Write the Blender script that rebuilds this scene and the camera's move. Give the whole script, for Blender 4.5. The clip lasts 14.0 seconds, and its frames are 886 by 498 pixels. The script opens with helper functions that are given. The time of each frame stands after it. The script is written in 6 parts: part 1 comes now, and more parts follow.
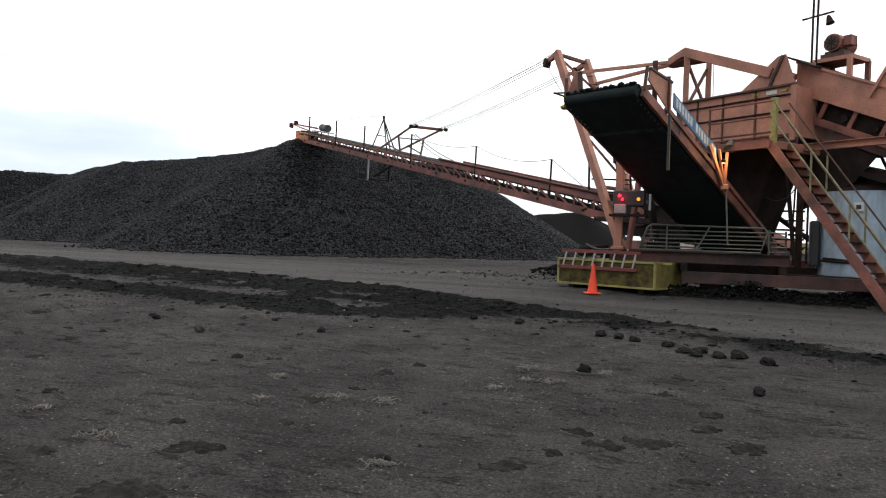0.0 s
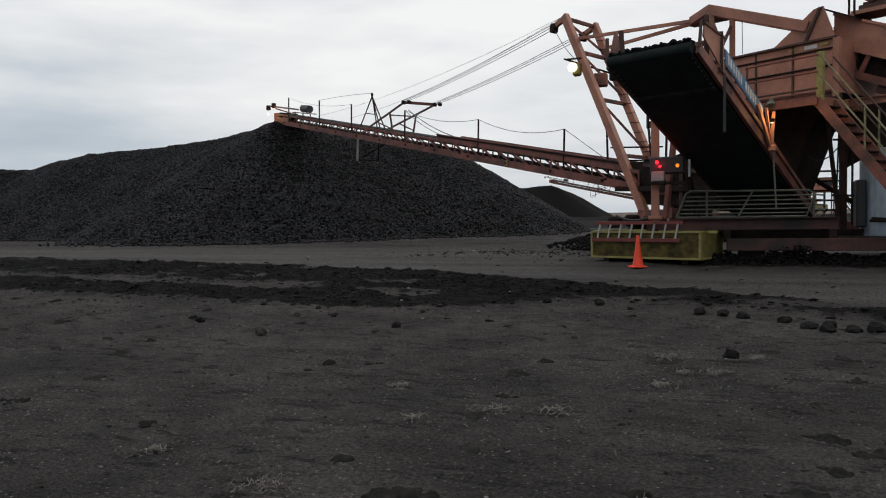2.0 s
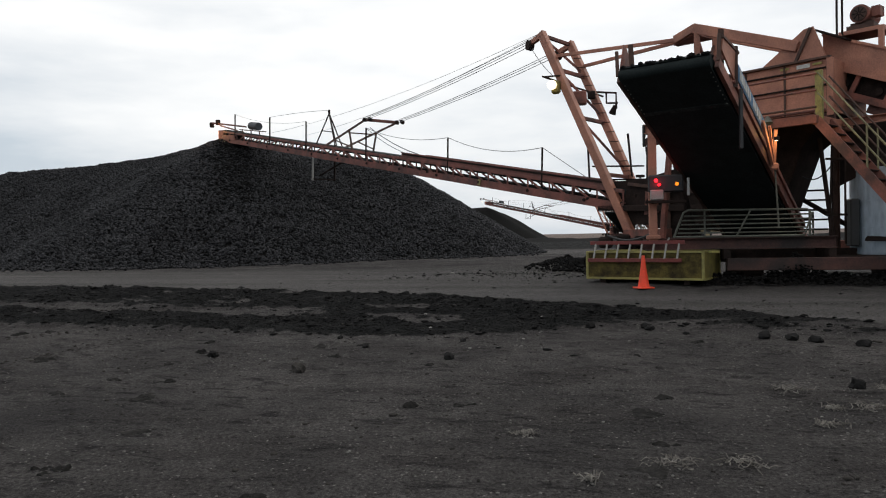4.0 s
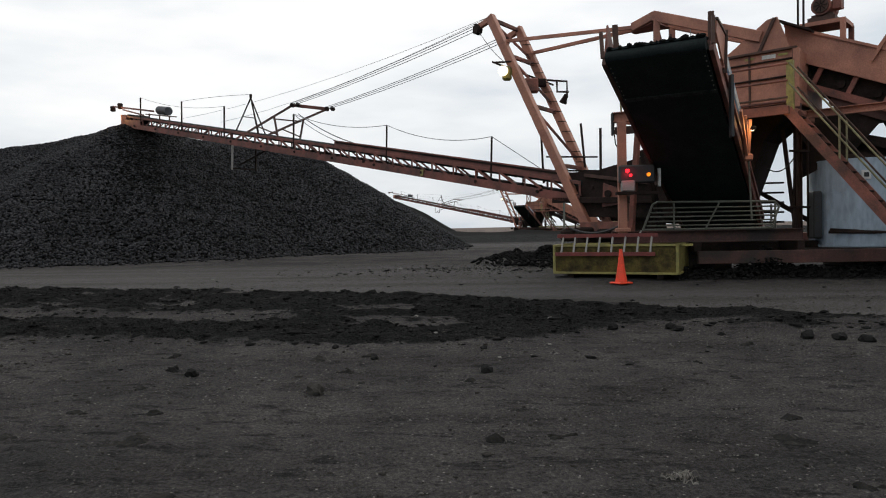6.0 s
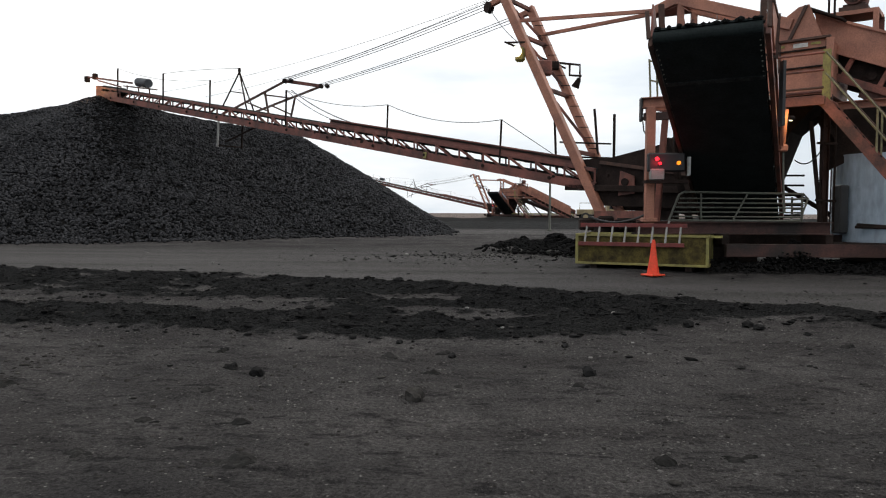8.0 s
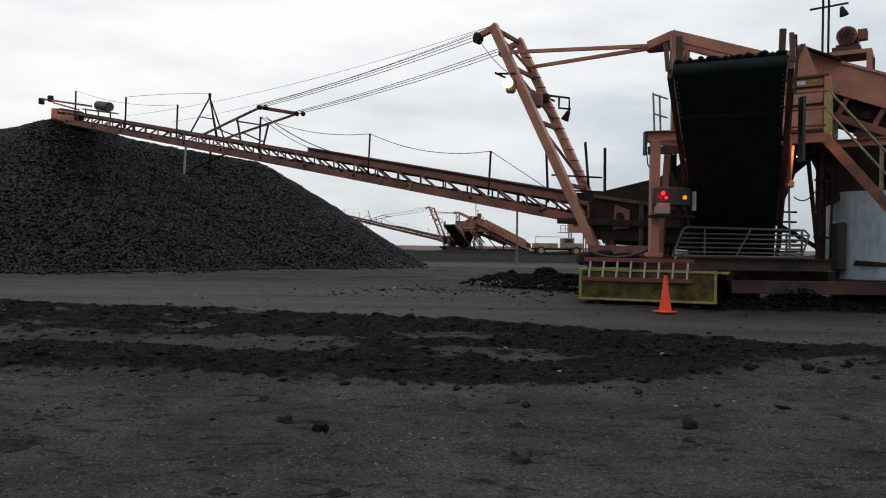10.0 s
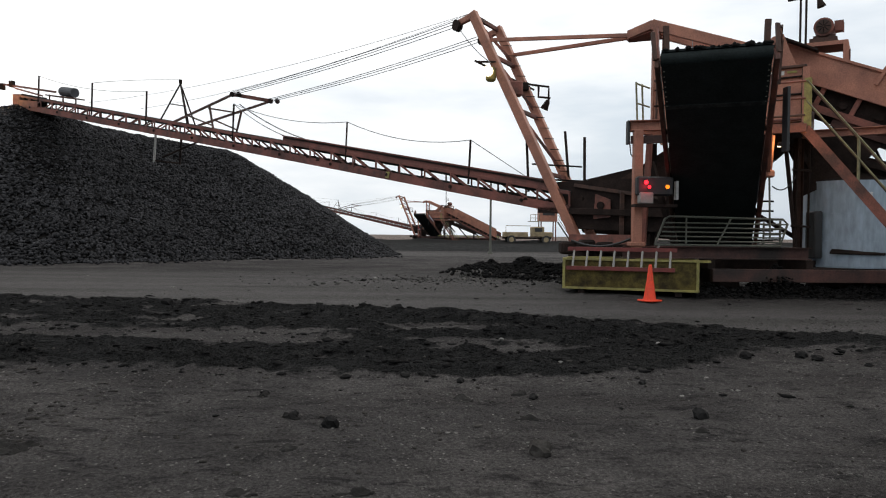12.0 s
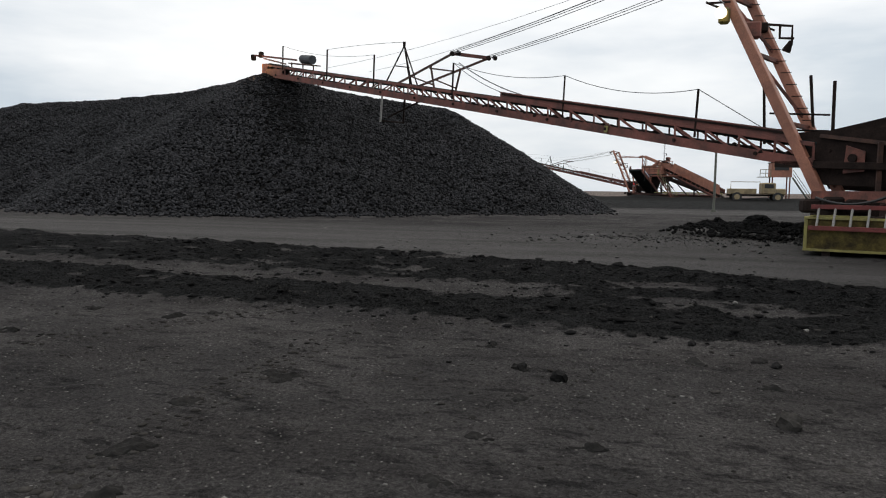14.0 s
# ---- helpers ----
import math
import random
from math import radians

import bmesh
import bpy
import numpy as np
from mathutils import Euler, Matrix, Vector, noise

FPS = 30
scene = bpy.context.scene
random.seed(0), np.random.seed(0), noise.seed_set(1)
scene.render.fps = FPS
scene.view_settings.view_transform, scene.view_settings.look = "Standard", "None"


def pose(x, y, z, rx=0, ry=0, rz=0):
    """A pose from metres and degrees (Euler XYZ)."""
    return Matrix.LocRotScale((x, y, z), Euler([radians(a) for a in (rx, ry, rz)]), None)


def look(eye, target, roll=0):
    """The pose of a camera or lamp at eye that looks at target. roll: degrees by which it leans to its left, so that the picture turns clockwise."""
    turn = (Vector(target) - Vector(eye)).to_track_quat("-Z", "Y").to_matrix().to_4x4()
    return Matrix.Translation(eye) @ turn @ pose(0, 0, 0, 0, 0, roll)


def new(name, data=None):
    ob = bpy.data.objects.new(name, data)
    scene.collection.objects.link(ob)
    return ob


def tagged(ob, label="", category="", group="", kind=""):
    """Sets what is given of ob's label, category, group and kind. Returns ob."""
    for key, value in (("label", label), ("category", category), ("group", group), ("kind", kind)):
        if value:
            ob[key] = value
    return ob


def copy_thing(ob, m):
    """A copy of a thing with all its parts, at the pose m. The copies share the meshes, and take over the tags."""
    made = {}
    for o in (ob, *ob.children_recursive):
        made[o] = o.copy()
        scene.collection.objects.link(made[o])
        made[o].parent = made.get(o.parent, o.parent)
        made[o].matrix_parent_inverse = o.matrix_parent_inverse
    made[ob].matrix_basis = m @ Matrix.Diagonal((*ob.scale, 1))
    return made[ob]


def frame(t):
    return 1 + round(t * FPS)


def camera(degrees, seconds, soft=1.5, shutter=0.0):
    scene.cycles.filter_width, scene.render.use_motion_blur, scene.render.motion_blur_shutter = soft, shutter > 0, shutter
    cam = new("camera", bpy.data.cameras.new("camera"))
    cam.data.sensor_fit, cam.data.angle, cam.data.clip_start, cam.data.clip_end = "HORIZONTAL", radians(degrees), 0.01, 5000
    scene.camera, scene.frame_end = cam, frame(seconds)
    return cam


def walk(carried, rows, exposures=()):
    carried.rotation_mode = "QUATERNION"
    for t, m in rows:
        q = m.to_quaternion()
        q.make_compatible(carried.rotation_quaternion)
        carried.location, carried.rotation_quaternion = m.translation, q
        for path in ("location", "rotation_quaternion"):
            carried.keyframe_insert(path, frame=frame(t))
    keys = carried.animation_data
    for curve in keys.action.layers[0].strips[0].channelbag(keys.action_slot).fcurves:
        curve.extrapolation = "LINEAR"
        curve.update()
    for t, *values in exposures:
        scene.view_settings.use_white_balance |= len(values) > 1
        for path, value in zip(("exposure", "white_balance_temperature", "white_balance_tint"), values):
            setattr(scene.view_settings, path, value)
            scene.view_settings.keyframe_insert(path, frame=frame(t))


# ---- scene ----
cam = camera(63.7, 14.0, soft=1.1)
PATH = [
    (0, (0.682, 0.008, 1.398), (0.555, 2.004, 1.362), 1.8),
    (0.5, (0.217, 0.14, 1.362), (0.002, 2.125, 1.238), 1.9),
    (1, (-0.16, 0.394, 1.399), (-0.363, 2.38, 1.274), 0.1),
    (1.5, (-0.559, 0.719, 1.396), (-0.757, 2.708, 1.327), -1.1),
    (2, (-0.937, 1.029, 1.386), (-0.967, 3.026, 1.292), -1.0),
    (2.5, (-1.26, 1.35, 1.374), (-1.276, 3.349, 1.318), -0.6),
    (3, (-1.582, 1.657, 1.392), (-1.474, 3.654, 1.367), 1.7),
    (3.2, (-1.77, 1.718, 1.366), (-1.63, 3.713, 1.327), -0.6),
    (5.3, (-3.216, 3.035, 1.371), (-2.911, 5.012, 1.349), 1.4),
    (5.5, (-3.319, 3.222, 1.397), (-2.962, 5.19, 1.347), 1.9),
    (6, (-3.626, 3.522, 1.365), (-3.182, 5.471, 1.307), -1.2),
    (6.5, (-3.846, 3.875, 1.377), (-3.36, 5.814, 1.33), -0.6),
    (7, (-4.134, 4.109, 1.4), (-3.609, 6.038, 1.347), 1.2),
    (7.5, (-4.415, 4.301, 1.386), (-3.826, 6.211, 1.317), -0.4),
    (8, (-4.626, 4.54, 1.378), (-4.086, 6.463, 1.277), 0.2),
    (8.2, (-4.679, 4.676, 1.395), (-4.133, 6.598, 1.301), 0.8),
    (10.3, (-5.625, 5.577, 1.376), (-4.929, 7.452, 1.367), 0.3),
    (10.5, (-5.69, 5.61, 1.387), (-5.011, 7.491, 1.345), -0.8),
    (11, (-5.791, 5.632, 1.372), (-5.049, 7.487, 1.276), -0.1),
    (11.5, (-5.794, 5.707, 1.371), (-5.025, 7.551, 1.273), 0.3),
    (12, (-5.771, 5.741, 1.385), (-5.01, 7.59, 1.346), 0.7),
    (12.5, (-5.833, 5.8, 1.387), (-5.065, 7.646, 1.374), -0.3),
    (13, (-5.909, 5.81, 1.381), (-5.338, 7.726, 1.354), 0.7),
    (13.5, (-5.95, 5.806, 1.353), (-5.654, 7.781, 1.255), 1.0),
    (14, (-5.917, 5.8, 1.371), (-5.721, 7.783, 1.203), 0.8),
]
EXPOSURES = [(0, 0.42), (0.5, -0.18), (1, 0.2), (1.5, -0.24), (2, -0.36), (2.5, -0.16), (3, -0.14), (5.5, -0.15), (6, -0.16), (6.5, 0.08), (7, -0.06), (7.5, 0.04), (8, 0.12), (10.5, -0.28), (11, -0.05), (11.5, 0.2), (12, 0.05), (12.5, -0.18), (13, -0.3), (13.5, -0.5), (14, -0.1)]
walk(cam, [(t, look(eye, target, roll)) for t, eye, target, roll in PATH], EXPOSURES)

# ---------------------------------------------------------------- light
SUN_AZ, SUN_EL = radians(75), radians(36)          # azimuth from +y towards +x


def make_world():
    w = bpy.data.worlds.new("overcast_sky")
    w.use_nodes = True
    nt = w.node_tree
    nt.nodes.clear()
    N, L = nt.nodes.new, nt.links.new
    out, bg = N("ShaderNodeOutputWorld"), N("ShaderNodeBackground")
    tc = N("ShaderNodeTexCoord")
    sky = N("ShaderNodeTexSky")
    sky.sky_type, sky.sun_disc = "NISHITA", False
    sky.sun_elevation, sky.sun_rotation = SUN_EL, SUN_AZ
    sky.air_density, sky.dust_density = 1.2, 3.0
    dim = N("ShaderNodeVectorMath")
    dim.operation = "SCALE"
    dim.inputs["Scale"].default_value = 0.1
    L(sky.outputs[0], dim.inputs[0])
    # cloud deck: height gradient, broken by stretched noise
    sep = N("ShaderNodeSeparateXYZ")
    L(tc.outputs["Generated"], sep.inputs[0])
    ab = N("ShaderNodeMath")
    ab.operation = "ABSOLUTE"
    L(sep.outputs["Z"], ab.inputs[0])
    mp = N("ShaderNodeMapping")
    mp.inputs["Scale"].default_value = (2.2, 2.2, 9.0)
    L(tc.outputs["Generated"], mp.inputs[0])
    no = N("ShaderNodeTexNoise")
    no.inputs["Scale"].default_value, no.inputs["Detail"].default_value = 1.6, 6.0
    no.inputs["Roughness"].default_value = 0.52
    L(mp.outputs[0], no.inputs[0])
    # thin bright cloud over the pile, and a brighter deck overhead
    dot = N("ShaderNodeVectorMath")
    dot.operation = "DOT_PRODUCT"
    dot.inputs[1].default_value = (0.0, 0.933, 0.36)
    L(tc.outputs["Generated"], dot.inputs[0])
    glow = N("ShaderNodeMapRange")
    glow.inputs["From Min"].default_value, glow.inputs["From Max"].default_value = 0.76, 0.98
    glow.inputs["To Min"].default_value, glow.inputs["To Max"].default_value = 0.0, 0.40
    L(dot.outputs["Value"], glow.inputs[0])
    add = N("ShaderNodeMath")
    add.operation = "MULTIPLY_ADD"
    add.inputs[1].default_value = 0.95
    L(no.outputs["Fac"], add.inputs[0])
    hz = N("ShaderNodeMapRange")
    hz.interpolation_type = "SMOOTHSTEP"
    hz.inputs["From Min"].default_value, hz.inputs["From Max"].default_value = 0.01, 0.32
    hz.inputs["To Min"].default_value, hz.inputs["To Max"].default_value = -0.34, -0.07
    L(ab.outputs[0], hz.inputs[0])
    L(hz.outputs[0], add.inputs[2])
    deck = N("ShaderNodeMapRange")
    deck.interpolation_type = "SMOOTHSTEP"
    deck.inputs["From Min"].default_value, deck.inputs["From Max"].default_value = 0.36, 0.75
    deck.inputs["To Min"].default_value, deck.inputs["To Max"].default_value = 0.0, 0.5
    L(ab.outputs[0], deck.inputs[0])
    both = N("ShaderNodeMath")
    L(glow.outputs[0], both.inputs[0])
    L(deck.outputs[0], both.inputs[1])
    add2 = N("ShaderNodeMath")
    L(add.outputs[0], add2.inputs[0])
    L(both.outputs[0], add2.inputs[1])
    ramp = N("ShaderNodeValToRGB")
    e = ramp.color_ramp.elements
    e[0].position, e[0].color = 0.0, (0.56, 0.65, 0.75, 1)
    e[1].position, e[1].color = 0.80, (1.25, 1.25, 1.24, 1)
    m = ramp.color_ramp.elements.new(0.28)
    m.color = (0.70, 0.78, 0.86, 1)
    m = ramp.color_ramp.elements.new(0.50)
    m.color = (0.95, 0.99, 1.03, 1)
    L(add2.outputs[0], ramp.inputs[0])
    mix = N("ShaderNodeMix")
    mix.data_type = "RGBA"
    mix.inputs["Factor"].default_value = 0.9
    L(dim.outputs[0], mix.inputs["A"])
    L(ramp.outputs[0], mix.inputs["B"])
    L(mix.outputs["Result"], bg.inputs["Color"])
    bg.inputs["Strength"].default_value = 1.0
    L(bg.outputs[0], out.inputs[0])
    scene.world = w


make_world()
sun_data = bpy.data.lights.new("sun", "SUN")
sun_data.energy, sun_data.angle, sun_data.color = 0.6, radians(28), (1.0, 0.95, 0.88)
sun = new("sun", sun_data)
_d = Vector((math.sin(SUN_AZ) * math.cos(SUN_EL), math.cos(SUN_AZ) * math.cos(SUN_EL), math.sin(SUN_EL)))
sun.matrix_world = look(_d * 100, (0, 0, 0))


# ---------------------------------------------------------------- materials
def material(name, base, rough=0.8, metal=0.0, dark=None, scale=3.0, amount=0.5, grain=60.0, bump=0.25, stretch=(1, 1, 1), island=0.0, objrand=0.0, dist=0.01, spread=0.14, sheen=0.5):
    """Painted or earthy surface: base colour, broad stains towards `dark`, fine grain and relief."""
    m = bpy.data.materials.new(name)
    m.use_nodes = True
    nt = m.node_tree
    N, L = nt.nodes.new, nt.links.new
    p = nt.nodes["Principled BSDF"]
    p.inputs["Roughness"].default_value, p.inputs["Metallic"].default_value = rough, metal
    p.inputs["Specular IOR Level"].default_value = sheen
    tc, mp = N("ShaderNodeTexCoord"), N("ShaderNodeMapping")
    mp.inputs["Scale"].default_value = stretch
    L(tc.outputs["Object"], mp.inputs[0])
    n1, n2 = N("ShaderNodeTexNoise"), N("ShaderNodeTexNoise")
    n1.inputs["Scale"].default_value, n1.inputs["Detail"].default_value, n1.inputs["Roughness"].default_value = scale, 6, 0.62
    n2.inputs["Scale"].default_value, n2.inputs["Detail"].default_value = grain, 4
    L(mp.outputs[0], n1.inputs[0])
    L(mp.outputs[0], n2.inputs[0])
    r = N("ShaderNodeMapRange")
    r.inputs["From Min"].default_value, r.inputs["From Max"].default_value = 0.5 - spread, 0.5 + spread
    r.inputs["To Max"].default_value = amount
    L(n1.outputs["Fac"], r.inputs[0])
    mix = N("ShaderNodeMix")
    mix.data_type = "RGBA"
    mix.inputs["A"].default_value = (*base, 1)
    mix.inputs["B"].default_value = (*(dark or [c * 0.45 for c in base]), 1)
    L(r.outputs[0], mix.inputs["Factor"])
    last = mix.outputs["Result"]
    v = N("ShaderNodeMapRange")
    v.inputs["From Min"].default_value, v.inputs["From Max"].default_value = 0.3, 0.7
    v.inputs["To Min"].default_value, v.inputs["To Max"].default_value = 0.78, 1.2
    L(n2.outputs["Fac"], v.inputs[0])
    hsv = N("ShaderNodeHueSaturation")
    L(last, hsv.inputs["Color"])
    val = v.outputs[0]
    for kind, k in (("island", island), ("object", objrand)):
        if k:
            g = N("ShaderNodeNewGeometry") if kind == "island" else N("ShaderNodeObjectInfo")
            rr = N("ShaderNodeMapRange")
            rr.inputs["To Min"].default_value, rr.inputs["To Max"].default_value = 1 - k, 1 + k
            L(g.outputs["Random Per Island" if kind == "island" else "Random"], rr.inputs[0])
            mu = N("ShaderNodeMath")
            mu.operation = "MULTIPLY"
            L(val, mu.inputs[0])
            L(rr.outputs[0], mu.inputs[1])
            val = mu.outputs[0]
    L(val, hsv.inputs["Value"])
    L(hsv.outputs[0], p.inputs["Base Color"])
    if bump:
        b = N("ShaderNodeBump")
        b.inputs["Strength"].default_value, b.inputs["Distance"].default_value = bump, dist
        L(n2.outputs["Fac"], b.inputs["Height"])
        L(b.outputs[0], p.inputs["Normal"])
    return m


def glowing(name, colour, strength):
    m = bpy.data.materials.new(name)
    m.use_nodes = True
    p = m.node_tree.nodes["Principled BSDF"]
    p.inputs["Base Color"].default_value = (*colour, 1)
    p.inputs["Emission Color"].default_value = (*colour, 1)
    p.inputs["Emission Strength"].default_value = strength
    return m


ORANGE = material("faded_orange_paint", (0.45, 0.190, 0.120), 0.62, 0.0, (0.13, 0.056, 0.042), 1.3, 0.75, 35, 0.15, objrand=0.08, spread=0.2)
BOOM_PAINT = material("weathered_red_orange_paint", (0.21, 0.070, 0.052), 0.7, 0.0, (0.04, 0.021, 0.018), 1.4, 0.8, 35, 0.2, objrand=0.12)
ORANGE_DARK = material("darker_stained_orange_paint", (0.24, 0.080, 0.055), 0.7, 0.0, (0.04, 0.024, 0.02), 1.8, 0.85, 35, 0.2, objrand=0.1)
MUDDY = material("mud_splashed_orange_paint", (0.10, 0.042, 0.033), 0.8, 0.0, (0.018, 0.014, 0.0125), 0.9, 0.95, 28, 0.35, objrand=0.1, spread=0.12)
BROWN_STEEL = material("stained_dark_brown_steel", (0.060, 0.036, 0.029), 0.8, 0.0, (0.016, 0.012, 0.0105), 1.3, 0.9, 30, 0.3, sheen=0.1)
# Grimy dark steel; the shade under the hopper is put into this colour too.
GRIME_SHADE = material("grimy_shaded_dark_steel", (0.034, 0.024, 0.021), 0.8, 0.0, (0.012, 0.010, 0.009), 2.0, 0.8, 30, 0.3, sheen=0.05)
RUST = material("rusty_steel", (0.10, 0.05, 0.035), 0.8, 0.1, (0.03, 0.02, 0.017), 3.0, 0.8, 40, 0.3)
RUBBER = material("worn_black_rubber", (0.019, 0.025, 0.025), 0.8, 0.0, (0.011, 0.0145, 0.0145), 2.5, 0.8, 25, 0.25)
RUBBER.node_tree.nodes["Principled BSDF"].inputs["Specular IOR Level"].default_value = 0.12
YELLOW = material("dirty_yellow_paint", (0.19, 0.155, 0.035), 0.7, 0.0, (0.045, 0.037, 0.02), 3.5, 0.7, 40, 0.2)
YELLOW_TRIM = material("yellow_edge_paint", (0.30, 0.265, 0.075), 0.65, 0.0, (0.10, 0.085, 0.035), 4.0, 0.7, 40, 0.15)
MUDDY_PANEL = material("mud_splashed_yellow_panel", (0.115, 0.09, 0.03), 0.8, 0.0, (0.028, 0.022, 0.015), 4.0, 0.9, 40, 0.25, sheen=0.05)
RAIL = material("dull_yellow_green_rail_paint", (0.23, 0.21, 0.11), 0.6, 0.1, (0.07, 0.06, 0.04), 6.0, 0.7, 50, 0.1)
GALV = material("galvanised_tube", (0.13, 0.135, 0.11), 0.55, 0.2, (0.08, 0.075, 0.06), 6.0, 0.7, 50, 0.1)
ALU = material("aluminium", (0.30, 0.285, 0.265), 0.5, 0.4, (0.25, 0.24, 0.22), 8.0, 0.6, 60, 0.1)
RED = material("red_fibreglass", (0.17, 0.03, 0.024), 0.55, 0.0, (0.07, 0.016, 0.014), 5.0, 0.6, 60, 0.1)
TANK = material("weathered_blue_white_tank_paint", (0.36, 0.44, 0.52), 0.45, 0.0, (0.15, 0.185, 0.215), 0.8, 0.6, 9, 0.02, stretch=(1, 1, 0.3), spread=0.2)
CONE = material("orange_cone_plastic", (0.85, 0.055, 0.014), 0.55, 0.0, (0.5, 0.06, 0.02), 8.0, 0.5, 60, 0.1)
BLUE = material("blue_sign_enamel", (0.05, 0.15, 0.28), 0.5, 0.0, (0.09, 0.15, 0.22), 4.0, 0.6, 40, 0.1)
WHITE = material("dirty_white_paint", (0.6, 0.6, 0.58), 0.6, 0.0, (0.3, 0.29, 0.27), 5.0, 0.6, 40, 0.1)
BLACK = material("black_plastic", (0.012, 0.012, 0.013), 0.5, 0.0, (0.02, 0.02, 0.02), 6.0, 0.6, 40, 0.1)
SLATE = material("dusty_slate_enamel", (0.05, 0.056, 0.065), 0.6, 0.0, (0.02, 0.022, 0.025), 4.0, 0.7, 30, 0.2)
WORN = material("scuffed_rubber", (0.045, 0.05, 0.05), 0.8, 0.0, (0.016, 0.02, 0.02), 5.0, 0.9, 30, 0.2, sheen=0.1)
CABLE = material("steel_wire_rope", (0.30, 0.30, 0.31), 0.5, 0.6, (0.08, 0.08, 0.08), 6.0, 0.6, 40, 0.0)
BEET = material("soil_covered_beet_skin", (0.034, 0.0338, 0.0362), 0.7, 0.0, (0.010, 0.0099, 0.0106), 0.35, 0.5, 14, 0.3, island=0.75, sheen=0.08)
# Near-black core: the shade between the beets is put into its colour.
PILE_CORE = material("beet_pile_core_gap_shade", (0.010, 0.0095, 0.009), 0.95, 0.0, (0.008, 0.008, 0.008), 4.0, 0.8, 20, 0.5, sheen=0.05)
CLOD = material("dark_soil_clod", (0.0155, 0.0152, 0.0150), 0.95, 0.0, (0.007, 0.0067, 0.0064), 8.0, 0.8, 50, 0.6, island=0.3, objrand=0.2, sheen=0.05)
MUD = material("trodden_mud", (0.030, 0.0285, 0.027), 0.95, 0.0, (0.012, 0.0115, 0.011), 14.0, 0.8, 60, 0.6, objrand=0.3, sheen=0.05)
DRYCLOD = material("dry_soil_clod", (0.052, 0.048, 0.044), 0.95, 0.0, (0.02, 0.0185, 0.017), 8.0, 0.8, 50, 0.6, island=0.3, objrand=0.2, sheen=0.05)
STONE = material("pale_stone", (0.17, 0.163, 0.153), 0.85, 0.0, (0.07, 0.067, 0.063), 9.0, 0.7, 50, 0.4, island=0.5, objrand=0.25, sheen=0.05)
STRAW = material("dry_straw", (0.22, 0.205, 0.185), 0.9, 0.0, (0.05, 0.045, 0.04), 9.0, 0.7, 50, 0.1, island=0.3, sheen=0.05)
LAMP_WARM = glowing("warm_floodlight_lens", (1.0, 0.84, 0.55), 2.2)
LAMP_RED = glowing("red_signal_lens", (1.0, 0.02, 0.035), 1.8)
LAMP_AMBER = glowing("amber_signal_lens", (1.0, 0.27, 0.012), 1.3)


